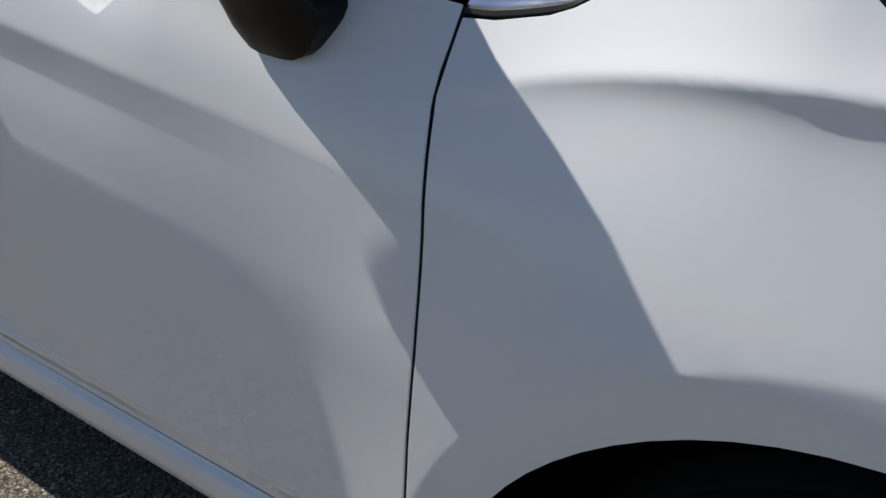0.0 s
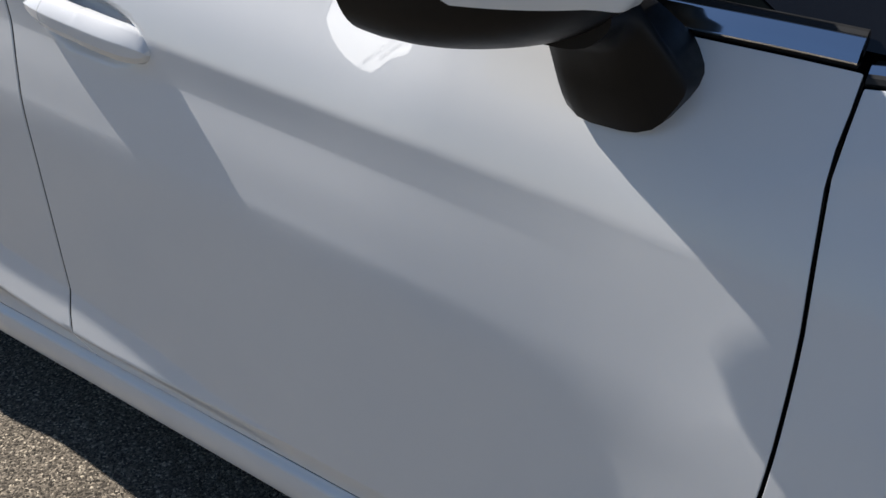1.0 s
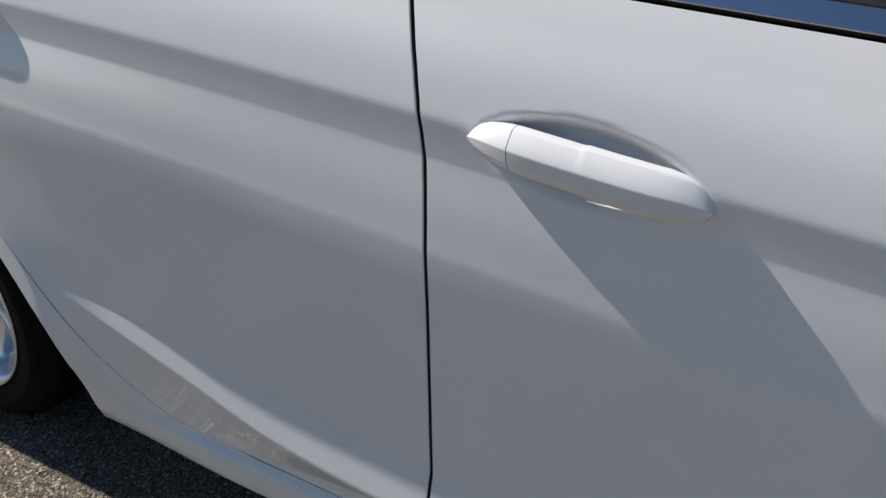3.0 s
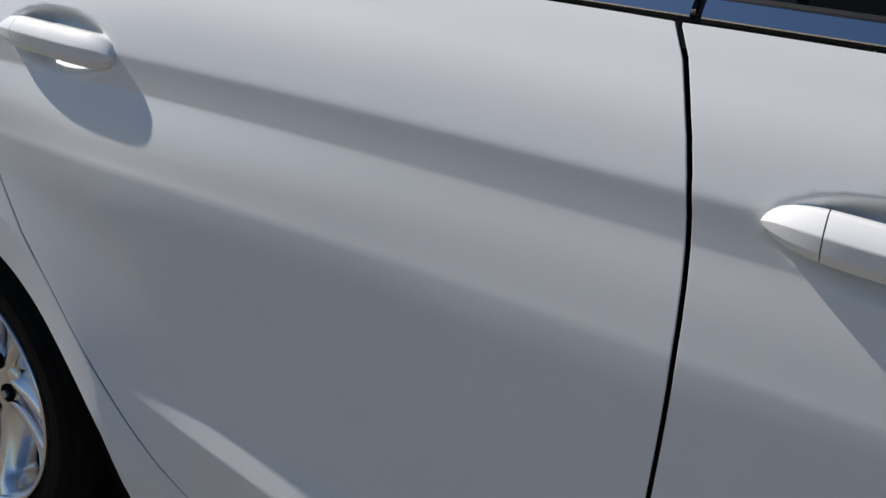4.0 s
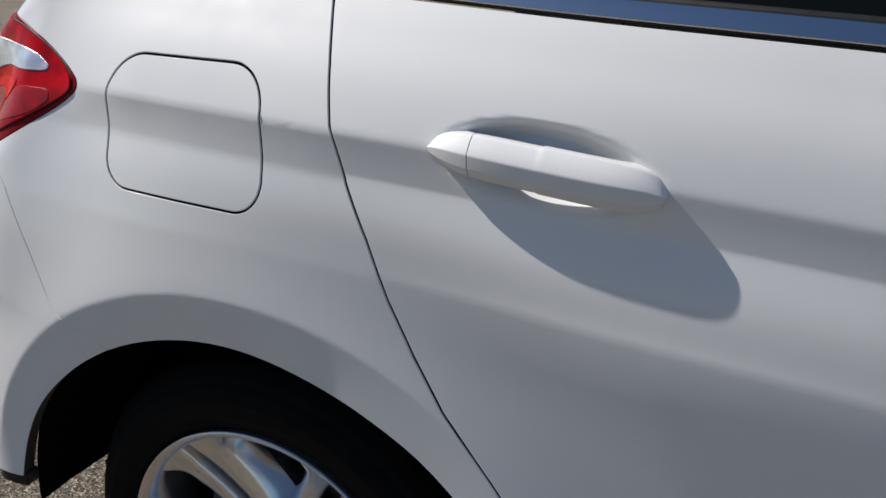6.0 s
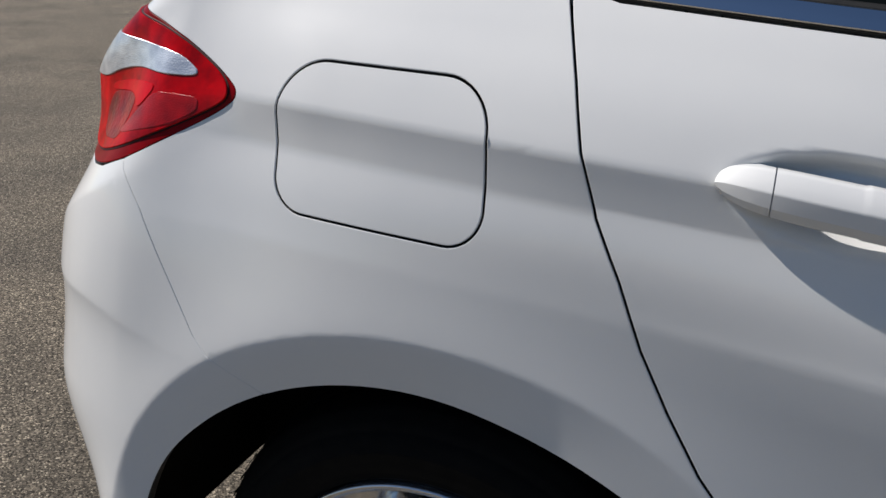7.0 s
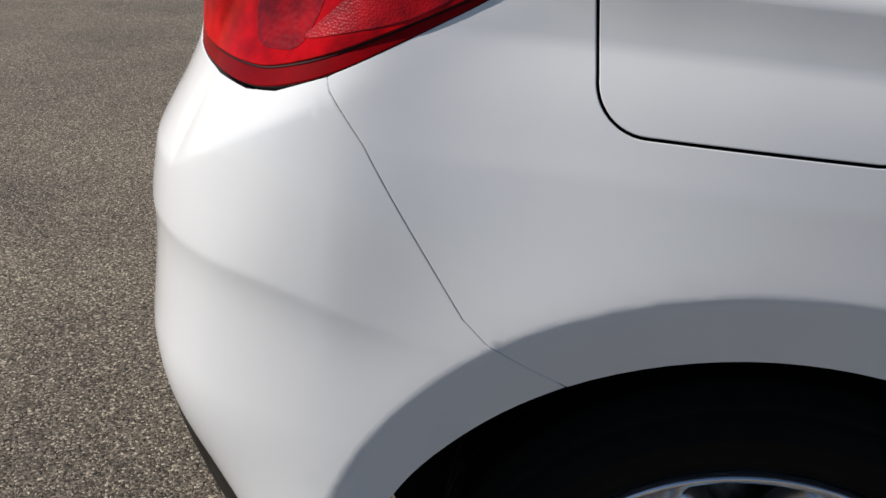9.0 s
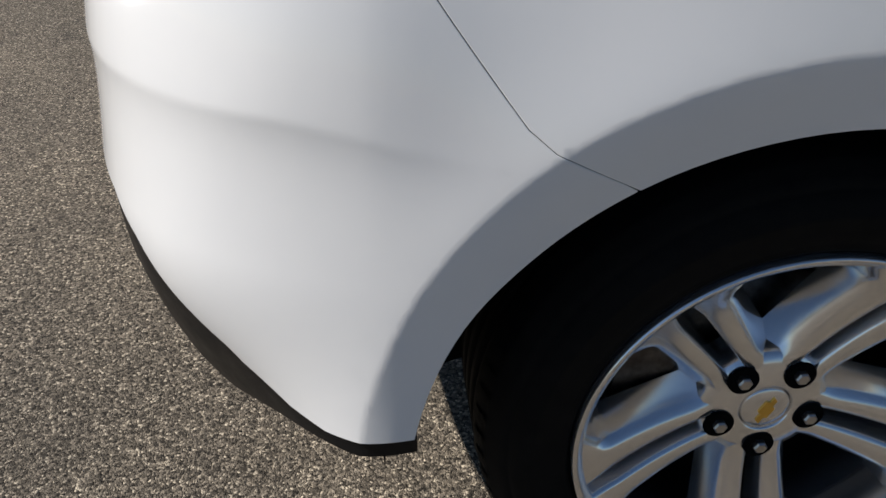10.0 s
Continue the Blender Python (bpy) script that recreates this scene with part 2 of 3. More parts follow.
def panel(name, outline, mat, parent, label="", gap=0.002, hole=None, step=0.012, rows=(), columns=(), lift=0.0, deep=0.022, creases=(), at=None, at_normal=None):
    """A pressed body panel: an outline in (s, z), counter-clockwise, laid on the body's surface, with rounded edges turned inwards."""
    at, at_normal = at or surface, at_normal or surface_normal
    ring = [(a, b - crease(a)) for a, b in shrunk(dense(outline), gap)]
    if hole:
        inner = [(a, b - crease(a)) for a, b in shrunk(dense(hole), -gap)[::-1]]
        i = min(range(len(ring)), key=lambda k: math.dist(ring[k], inner[0]))
        ring = ring[:i + 1] + inner + inner[:1] + ring[i:]
    bm = bmesh.new()
    bm.faces.new([bm.verts.new((a, b, 0)) for a, b in ring])
    low_s, high_s = min(p[0] for p in ring), max(p[0] for p in ring)
    low_z, high_z = min(p[1] for p in ring), max(p[1] for p in ring)
    cuts = [(1, low_z + step * (k + 0.5)) for k in range(int((high_z - low_z) / step))] + [(1, v) for v in rows]
    cuts += [(0, low_s + step * (k + 0.5)) for k in range(int((high_s - low_s) / step))] + [(0, v) for v in columns]
    for axis, value in cuts:
        bmesh.ops.bisect_plane(bm, geom=bm.verts[:] + bm.edges[:] + bm.faces[:], dist=1e-6,
                               plane_co=(value, 0, 0) if axis == 0 else (0, value, 0),
                               plane_no=(1, 0, 0) if axis == 0 else (0, 1, 0))
    for way in creases:
        score(bm, [(a, b - crease(a)) for a, b in way], step)
    bmesh.ops.remove_doubles(bm, verts=bm.verts, dist=2e-5)
    bm.normal_update()
    if sum(f.normal.z for f in bm.faces) < 0:
        bmesh.ops.reverse_faces(bm, faces=bm.faces)
    bm.verts.index_update()
    flat = [(v.co.x, v.co.y + crease(v.co.x)) for v in bm.verts]
    verts, normals = [], []
    for a, b in flat:
        n = at_normal(a, b)
        verts.append(Vector(at(a, b)) + n * lift)
        normals.append(n)
    faces = [[v.index for v in f.verts] for f in bm.faces]
    # the rounded edge and the flange behind it
    rim = {}
    for e in bm.edges:
        if len(e.link_loops) == 1:
            loop = e.link_loops[0]
            a, b = loop.vert.index, loop.link_loop_next.vert.index
            rim.setdefault(a, [None, None])[1] = b
            rim.setdefault(b, [None, None])[0] = a
    bm.free()
    outer, dark = {}, []
    for k, (before, after) in rim.items():
        if before is None or after is None:
            continue
        along = (verts[after] - verts[before]).normalized()
        out = along.cross(normals[k]).normalized()
        ids = []
        for push, sink, bend in ((0.0006, 0.0003, 0.5), (0.001, 0.0016, 1.3), (0.001, deep, 9)):
            ids.append(len(verts))
            verts.append(verts[k] + out * push - normals[k] * sink)
            normals.append((normals[k] + out * bend).normalized())
        outer[k] = [k] + ids
    for k, (before, after) in rim.items():
        if k in outer and after in outer:
            a, b = outer[k], outer[after]
            faces += [[b[i], a[i], a[i + 1], b[i + 1]] for i in range(3)]
            dark.append(len(faces) - 1)
    ob = raw(name, verts, faces, mat, parent, label, True, normals)
    # deep flange faces are coloured black to put shade into the gaps
    ob.data.materials.append(SEAL_AND_GAP)
    for k in dark:
        ob.data.polygons[k].material_index = 1
    return ob


def mirrored(ob, parent):
    """The same panel on the other side of the car."""
    me = bpy.data.meshes.new(ob.name)
    old = ob.data
    me.from_pydata([(v.co.x, -v.co.y, v.co.z) for v in old.vertices], [], [list(p.vertices)[::-1] for p in old.polygons])
    for m in old.materials:
        me.materials.append(m)
    me.polygons.foreach_set("use_smooth", [p.use_smooth for p in old.polygons])
    me.polygons.foreach_set("material_index", [p.material_index for p in old.polygons])
    other = new(ob.name, me)
    other.parent = parent
    for key in ("label",):
        if key in ob:
            other[key] = ob[key]
    return other


# ---- the car's panels ----
car = tagged(new("car"), "white hatchback car with chrome belt trim parked on asphalt", "car")

FRONT_SEAM = [(0.18, 2.236), (0.30, 2.243), (0.434, 2.250), (0.50, 2.252), (0.55, 2.255), (0.61, 2.258), (0.68, 2.258), (0.73, 2.256), (0.80, 2.249), (0.848, 2.244), (0.88, 2.246), (0.95, 2.248)]
MIDDLE_SEAM = [(0.25, 1.205), (0.30, 1.200), (0.36, 1.193), (0.41, 1.196), (0.46, 1.199), (0.52, 1.203), (0.57, 1.206), (0.65, 1.211), (0.70, 1.213), (0.77, 1.213), (0.82, 1.210), (0.865, 1.205), (0.90, 1.199), (0.93, 1.191), (0.975, 1.177), (1.005, 1.162), (1.05, 1.145)]
REAR_SEAM = [(0.092, 1.09), (0.101, 1.060), (0.120, 1.005), (0.137, 0.946), (0.158, 0.887), (0.187, 0.833), (0.215, 0.770), (0.247, 0.714), (0.284, 0.658), (0.340, 0.594), (0.392, 0.530),
             (0.440, 0.475), (0.490, 0.418), (0.535, 0.368), (0.590, 0.320), (0.650, 0.286), (0.70, 0.272), (0.78, SEAM)]
BUMPER_SEAM = [(-0.430, 0.865), (-0.424, 0.854), (-0.408, 0.838), (-0.386, 0.815), (-0.346, 0.760), (-0.307, 0.707), (-0.289, 0.683), (-0.268, 0.665), (-0.255, 0.658), (-0.1969, 0.6251)]
LAMP = rounded([(-0.256, 0.954), (-0.283, 0.973), (-0.33, 0.995), (-0.375, 1.012), (-0.461, 1.031), (-0.56, 1.042), (-0.66, 1.040), (-0.76, 1.03), (-0.81, 0.97), (-0.80, 0.89),
        (-0.74, 0.852), (-0.62, 0.842), (-0.54, 0.842), (-0.49, 0.848), (-0.427, 0.865), (-0.35, 0.901), (-0.288, 0.931)], 0.25, 3)
LAMP_SIDE = [p for p in LAMP[:len(LAMP) // 2][::-1] if p[0] > -0.55] + [p for p in LAMP[len(LAMP) // 2:][::-1] if p[0] > -0.42]


def line(points, low, high, n=24):
    return [(blend(points, low + (high - low) * i / n), low + (high - low) * i / n) for i in range(n + 1)]


def arch(c, radius, first, last, n=40):
    return [(c[0] + radius * math.cos(radians(first + (last - first) * i / n)), c[1] + radius * math.sin(radians(first + (last - first) * i / n))) for i in range(n + 1)]


def rear_lip(first, last, n=40, radii=REAR_LIP, more=0.0):
    """The rear wheel arch's lip, wider towards the sill."""
    out = []
    for i in range(n + 1):
        a = first + (last - first) * i / n
        r = blend(radii, a) + more
        out.append((REAR_ARCH[0] + r * math.cos(radians(a)), REAR_ARCH[1] + r * math.sin(radians(a))))
    return out


def top_line(first, last, n=20, up=0.0):
    return [(first + (last - first) * i / n, belt(first + (last - first) * i / n) + up) for i in range(n + 1)]


HOOD_GAP = [(3.14, 0.80), (2.95, 0.885), (2.75, 0.922), (2.64, 0.931), (2.60, 0.938), (2.575, 0.949), (2.557, 0.963), (2.53, 0.99), (2.48, 1.005), (2.43, 1.005)]
FINE = [-0.051 + 0.006 * i for i in range(17)]
def ring_lines(c, first, last, n=44):
    if c is REAR_ARCH:
        return [rear_lip(first, last, n, REAR_RING, d) for d in (-0.005, 0.0, 0.005)]
    return [arch(c, c[3] + d, first, last, n) for d in (-0.005, 0.0, 0.005)]


def along_line(f, first, last, n=40, shifts=(-0.005, 0.0, 0.005)):
    return [[(first + (last - first) * i / n, f(first + (last - first) * i / n) + d) for i in range(n + 1)] for d in shifts]


front_door = panel("front_door", line(FRONT_SEAM, SEAM, belt(2.248)) + top_line(2.248, 1.168)[1:-1] + line(MIDDLE_SEAM, SEAM, belt(1.168))[::-1], PAINT, car,
                   "white closed front door", gap=0.0034, creases=along_line(band, 1.21, 1.75) + along_line(band_foot, 1.21, 1.8), rows=FINE, columns=[1.255 + 0.007 * i for i in range(37)])
rear_door = panel("rear_door", line(MIDDLE_SEAM, SEAM, belt(1.168)) + top_line(1.168, 0.092)[1:-1] + REAR_SEAM, PAINT, car,
                  "white closed rear door", gap=0.0034, creases=along_line(band, 0.44, 1.12) + along_line(band_foot, 0.44, 1.16), rows=FINE, columns=[0.248 + 0.007 * i for i in range(37)])
FUEL = []
for cx, cz, radius, first in ((-0.009, 0.945, 0.055, 0), (-0.146, 0.941, 0.060, 90), (-0.157, 0.883, 0.043, 180), (0.010, 0.876, 0.040, 270)):
    for i in range(13):
        a = radians(first + 7.5 * i)
        FUEL.append((cx + radius * math.cos(a), cz + radius * math.sin(a)))
side = panel("body_side", [(0.47, 0.19), (2.235, 0.19)] + [(2.235, SEAM - 0.0012)] + [(0.86, SEAM - 0.0012)] + REAR_SEAM[::-1][1:-1]
             + [(0.094, 1.0795)] + [(0.02, 1.085), (-0.2, 1.098), (-0.42, 1.10), (-0.52, 1.10), (-0.56, 1.052)] + LAMP_SIDE
             + BUMPER_SEAM + rear_lip(122, -13)[1:], PAINT, car, "white rear quarter panel and sill", gap=0.0012, hole=FUEL, creases=ring_lines(REAR_ARCH, 124, 20) + [[(0.38 + 0.153 * i, z) for i in range(13)] for z in (0.198, 0.206, 0.214, 0.222, 0.230, 0.240, 0.248, 0.252, 0.2555, 0.2585, 0.2615, 0.264)])
fuel_door = panel("fuel_door", FUEL, PAINT, car, "white closed fuel filler door", gap=0.0034)
fender = panel("front_fender", arch(FRONT_ARCH, FRONT_ARCH[2], 197, -10) + [(3.12, 0.30), (3.16, 0.6)] + HOOD_GAP + [(2.392, 1.0), (2.3765, 0.965), (2.372, 0.946), (2.362, 0.932), (2.347, 0.923), (2.327, 0.915), (2.28, 0.905), (2.246, 0.903)]
               + line(FRONT_SEAM, 0.19, 0.90)[::-1], PAINT, car, "white front fender", gap=0.0024, rows=[0.13 + 0.005 * i for i in range(34)], creases=ring_lines(FRONT_ARCH, 190, 60) + along_line(fender_line, 2.25, 2.9, 40, (0.012, 0.005, 0.0, -0.006, -0.013, -0.022)))
bumper = panel("rear_bumper", rear_lip(122, 168, 20)[::-1] + BUMPER_SEAM[::-1][1:] + [(-0.49, 0.846), (-0.54, 0.840), (-0.62, 0.840), (-0.74, 0.850), (-0.81, 0.868), (-1.30, 0.868)]
               + [(-1.30, 0.56), (-0.82, 0.557), (-0.74, 0.548), (-0.68, 0.522), (-0.62, 0.474), (-0.56, 0.427), (-0.50, 0.398), (-0.46, 0.389)], PAINT, car, "white rear bumper", gap=0.0013, creases=ring_lines(REAR_ARCH, 176, 118, 24) + along_line(bumper_line, -1.2, -0.27) + along_line(lamp_line, -1.0, -0.45))
# an added black sheet behind the seams keeps them dark and blocks light leaks
panel("inner_shell", [(0.42, 0.24), (2.24, 0.24), (2.24, 0.90), (0.42, 1.03), (0.10, 1.06), (-0.30, 0.98), (-0.24, 0.74), (0.1, 0.74), (0.35, 0.58)], LINER_AND_SHADE, car, "added black sheet that darkens the seams", gap=0, step=0.05, lift=-0.024, deep=0.003)
for ob in (front_door, rear_door, side, fuel_door, fender, bumper):
    mirrored(ob, car)


def lathe(profile, n=72, axis_x=0.0, axis_z=0.31, close=False):
    """Turns (radius, y) pairs round the wheel's axle."""
    verts, faces = [], []
    m = len(profile)
    for i in range(n):
        c, s = math.cos(2 * math.pi * i / n), math.sin(2 * math.pi * i / n)
        verts += [(axis_x + r * c, y, axis_z + r * s) for r, y in profile]
    for i in range(n):
        j = (i + 1) % n
        for k in range(m if close else m - 1):
            l = (k + 1) % m
            faces.append((i * m + k, i * m + l, j * m + l, j * m + k))
    return verts, faces


# ---- ground ----
ASPHALT = material("coarse asphalt", (0.15, 0.135, 0.115), 0.9, specular=0.25)
shade = ASPHALT.node_tree.nodes["Principled BSDF"]
where = place(ASPHALT)
chips = node(ASPHALT, "ShaderNodeTexVoronoi", Scale=250.0, Randomness=1.0)
wire(ASPHALT, where, "Position", chips, "Vector")
edges = node(ASPHALT, "ShaderNodeTexVoronoi", Scale=250.0, Randomness=1.0)
edges.feature = "DISTANCE_TO_EDGE"
wire(ASPHALT, where, "Position", edges, "Vector")
tone = ASPHALT.node_tree.nodes.new("ShaderNodeValToRGB")
ramp = tone.color_ramp
ramp.elements[0].position, ramp.elements[0].color = 0.0, (0.030, 0.026, 0.021, 1)
ramp.elements[1].position, ramp.elements[1].color = 1.0, (0.68, 0.59, 0.46, 1)
for at_, colour in ((0.35, (0.115, 0.098, 0.078, 1)), (0.7, (0.210, 0.180, 0.142, 1)), (0.9, (0.33, 0.28, 0.22, 1))):
    ramp.elements.new(at_).color = colour
split = ASPHALT.node_tree.nodes.new("ShaderNodeSeparateColor")
wire(ASPHALT, chips, "Color", split, 0)
wire(ASPHALT, split, 0, tone, "Fac")
# worn patches and dusty stretches
stain = node(ASPHALT, "ShaderNodeTexNoise", Scale=1.3, Detail=5.0, Roughness=0.62)
wire(ASPHALT, where, "Position", stain, "Vector")
stain_ramp = ASPHALT.node_tree.nodes.new("ShaderNodeValToRGB")
stain_ramp.color_ramp.elements[0].position, stain_ramp.color_ramp.elements[0].color = 0.3, (0.88, 0.88, 0.87, 1)
stain_ramp.color_ramp.elements[1].position, stain_ramp.color_ramp.elements[1].color = 0.72, (1.50, 1.47, 1.40, 1)
wire(ASPHALT, stain, "Fac", stain_ramp, "Fac")
mix = ASPHALT.node_tree.nodes.new("ShaderNodeMix")
mix.data_type, mix.blend_type = "RGBA", "MULTIPLY"
mix.inputs[0].default_value = 1.0
ASPHALT.node_tree.links.new(tone.outputs[0], mix.inputs[6])
ASPHALT.node_tree.links.new(stain_ramp.outputs[0], mix.inputs[7])
ASPHALT.node_tree.links.new(mix.outputs[2], shade.inputs["Base Color"])
# chips stand proud of the binder
lift = node(ASPHALT, "ShaderNodeMapRange")
lift.inputs[1].default_value, lift.inputs[2].default_value = 0.0, 0.35
wire(ASPHALT, edges, "Distance", lift, 0)
fine = node(ASPHALT, "ShaderNodeTexNoise", Scale=420.0, Detail=3.0)
wire(ASPHALT, where, "Position", fine, "Vector")
total = ASPHALT.node_tree.nodes.new("ShaderNodeMath")
total.operation = "MULTIPLY_ADD"
wire(ASPHALT, lift, 0, total, 0)
wire(ASPHALT, split, 1, total, 1)
wire(ASPHALT, fine, "Fac", total, 2)
relief = node(ASPHALT, "ShaderNodeBump", Strength=1.0, Distance=0.005)
wire(ASPHALT, total, 0, relief, "Height")
wire(ASPHALT, relief, "Normal", shade, "Normal")
ground_verts, ground_faces = [], []
for i in range(2):
    ground_verts += [(-600, -600 + 1200 * i, 0), (600, -600 + 1200 * i, 0)]
ground = raw("ground", ground_verts, [(0, 1, 3, 2)], ASPHALT, None, smooth_it=False)
tagged(ground, "sunlit grey-brown coarse asphalt of an open lot", "asphalt", kind="structure")


# ---- door handles ----
def handle(hx, door):
    """A painted pull handle with a lock cap, lofted along the crease."""
    def section(u):
        e = abs(u) / 0.117
        if u < 0:
            hh = 0.0205 * max(0.0, 1 - e ** 4.6) ** 0.5 + 0.001
        else:
            hh = 0.0215 * max(0.0, 1 - e ** 7) ** 0.5 + 0.001
        out = 0.004 + 0.0130 * (1 - e ** 3.6)
        thick = 0.021 + 0.012 * smooth(0.6, 0.85, e)
        lie = -0.0028 * (u / 0.117)
        ring = [(0.99, -thick), (1.0, -0.0135), (0.97, -0.0100), (0.90, -0.0078), (0.58, -0.0010), (0.25, 0.0042), (0.19, 0.0047), (0.12, 0.0047),
                (-0.45, 0.0036), (-0.86, -0.0020), (-0.98, -0.0095), (-0.98, -thick - 0.001), (0.0, -thick - 0.002)]
        x = hx + u
        base = Vector((x, -(WIDE + blend(SHOULDER, x)), grip(x)))
        return [base + Vector((0, -(out + d) if d > -0.012 or e > 0.75 else -(out + d), v * hh + lie)) for v, d in ring]

    def loft(name, first, last, n, label):
        rings = [section(first + (last - first) * i / n) for i in range(n + 1)]
        m = len(rings[0])
        verts = [p for r in rings for p in r]
        faces = [(i * m + k, i * m + (k + 1) % m, (i + 1) * m + (k + 1) % m, (i + 1) * m + k) for i in range(n) for k in range(m)]
        faces += [tuple(range(m))[::-1], tuple(range(n * m, n * m + m))]
        return raw(name, verts, faces, PAINT, door, label, sharp=24)

    loft("door_handle", -0.0690, 0.1168, 60, "white painted pull handle")
    loft("handle_cap", -0.1168, -0.0702, 24, "white painted lock cap")


handle(HANDLES[0], front_door)
handle(HANDLES[1], rear_door)


# ---- door mirror ----
def closed_loft(name, rings, mat, parent, label="", caps=True, normals=None):
    m = len(rings[0])
    verts = [p for r in rings for p in r]
    n = len(rings) - 1
    faces = [(i * m + k, i * m + (k + 1) % m, (i + 1) * m + (k + 1) % m, (i + 1) * m + k) for i in range(n) for k in range(m)]
    if caps:
        faces += [tuple(range(m))[::-1], tuple(range(n * m, n * m + m))]
    return raw(name, verts, faces, mat, parent, label, sharp=38)


FOOT = [(2.028, 0.850), (2.105, 0.846), (2.136, 0.893), (2.114, 0.923), (2.072, 0.945), (2.03, 0.95), (2.016, 0.915)]
NECK = [(2.020, 0.930), (2.075, 0.928), (2.098, 0.948), (2.090, 0.975), (2.065, 0.990), (2.030, 0.990), (2.018, 0.965)]


def foot_ring(t, y):
    pts = rounded([(a + (c - a) * t, b + (d - b) * t) for (a, b), (c, d) in zip(FOOT, NECK)], 0.2, 2)
    return [(a, y if t > 0.02 else min(y, surface(a, b)[1] + 0.004), b) for a, b in pts]


MIRROR_BACK = 1.904
GLINT_LAMP_POWER = 0.030
MIDDLE, OUTER, INNER_END = -0.960, 0.072, 0.067


def shell_section(y, lower, n=14, grow=0.0):
    """One cut through the mirror's open-backed shell, from the split line round the front to the back edge."""
    e = (y - MIDDLE) / (OUTER if y < MIDDLE else INNER_END)
    k = max(0.0, 1 - abs(e) ** (3.2 if y < MIDDLE else 2.6)) ** 0.5
    blunt = max(0.0, 1 - abs(e) ** (3.2 if y < MIDDLE else 12.0)) ** 0.5
    bottom = 1.004 - 0.082 * k - 0.008 * smooth(-1.0, -0.92, y) * k - grow
    top = 1.000 + 0.095 * blunt + grow
    front = MIRROR_BACK + 0.060 + 0.152 * blunt * (1 - 0.25 * smooth(-0.94, -1.03, y)) + grow
    back = MIRROR_BACK + 0.13 * smooth(-0.935, -0.893, y)
    split = 0.960 + 0.006 * smooth(-0.945, -0.985, y)
    split = max(split, bottom + 0.10 * (top - bottom))
    edge = bottom if lower else top
    out = []
    for i in range(n + 1):
        a = math.pi / 2 * i / n
        z = split + (edge - split) * math.sin(a)
        h = min(1.0, abs(z - 1.0) / max(abs((bottom if z < 1.0 else top) - 1.0), 0.001))
        reach = max(0.0, 1 - h ** 2.4) ** 0.5
        start = back + 0.045
        out.append((max(start + (front - start) * reach, back), y, z))
    out += [(back + 0.02, y, edge + (0.0008 if lower else -0.0008)), (back + 0.004, y, edge + (0.003 if lower else -0.003)), (back, y, edge + (0.004 if lower else -0.008) * k)]
    return out


STATIONS = [MIDDLE + INNER_END * 0.955 * math.sin(math.pi / 2 * i / 14) for i in range(14, 0, -1)] + [MIDDLE - (OUTER - 0.0004) * math.sin(math.pi / 2 * i / 16) for i in range(17)]


def open_loft(name, rings, mat, parent, label=""):
    m = len(rings[0])
    verts = [p for r in rings for p in r]
    faces = [(i * m + k, i * m + k + 1, (i + 1) * m + k + 1, (i + 1) * m + k) for i in range(len(rings) - 1) for k in range(m - 1)]
    return raw(name, verts, faces, mat, parent, label, sharp=38)


door_mirror = closed_loft("door_mirror", [foot_ring(0, -0.80), foot_ring(0.0, -0.876), foot_ring(0.15, -0.884), foot_ring(0.5, -0.896), foot_ring(0.85, -0.908), foot_ring(1.0, -0.925), foot_ring(1.0, -0.95)],
                          BLACK, car, "black plastic door mirror with a white cap")
# an unseen arm added behind the shell to widen the mirror's shadow
caster = [(-0.80, 2.050, 1.030, 0.046), (-0.845, 2.052, 1.034, 0.050), (-0.87, 2.058, 1.038, 0.054), (-0.89, 2.062, 1.040, 0.054), (-0.92, 2.060, 1.038, 0.046)]
closed_loft("mirror_arm", [[(a + r * math.cos(radians(15 * i)), y, b + r * math.sin(radians(15 * i))) for i in range(24)] for y, a, b, r in caster], BLACK, door_mirror)
low_rings, high_rings = [shell_section(y, True) for y in STATIONS], [shell_section(y, False, grow=0.0012) for y in STATIONS]
open_loft("mirror_housing", low_rings, BLACK, door_mirror, "matt black lower housing")
end = low_rings[0] + high_rings[0][::-1]
raw("mirror_end", end, [tuple(range(len(end)))], BLACK, door_mirror, "", False)
open_loft("mirror_cap", high_rings, PAINT, door_mirror, "white painted cap")
GLASS_EDGE = [(-0.903, 0.921), (-0.945, 0.919), (-0.975, 0.920), (-1.008, 0.945), (-1.020, 0.985), (-1.006, 1.025), (-0.96, 1.068), (-0.903, 1.074)]
glass_ring = rounded([(MIRROR_BACK + 0.007, y, z) for y, z in GLASS_EDGE], 0.22, 2)
pane_of_mirror = raw("mirror_glass", glass_ring, [tuple(range(len(glass_ring)))], MIRROR, door_mirror, "mirror glass", False)
# casts no shadow, so the added lamp behind it shines through
pane_of_mirror.visible_shadow = False
# the bezel closes the shell's back round the glass
outline = [r[-1] for r in low_rings] + [r[-1] for r in high_rings][::-1]
bezel = []
for x, y, z in outline:
    away = Vector((y + 0.9625, z - 1.0))
    near = min(glass_ring, key=lambda p: -Vector((p[1] + 0.9625, p[2] - 1.0)).normalized().dot(away.normalized()))
    bezel += [(x, y, z), (MIRROR_BACK + 0.0065, near[1], near[2])]
n = len(outline)
raw("mirror_bezel", bezel, [(2 * i, 2 * i + 1, (2 * i + 3) % (2 * n), (2 * i + 2) % (2 * n)) for i in range(n)], BLACK, door_mirror, "black bezel", False)


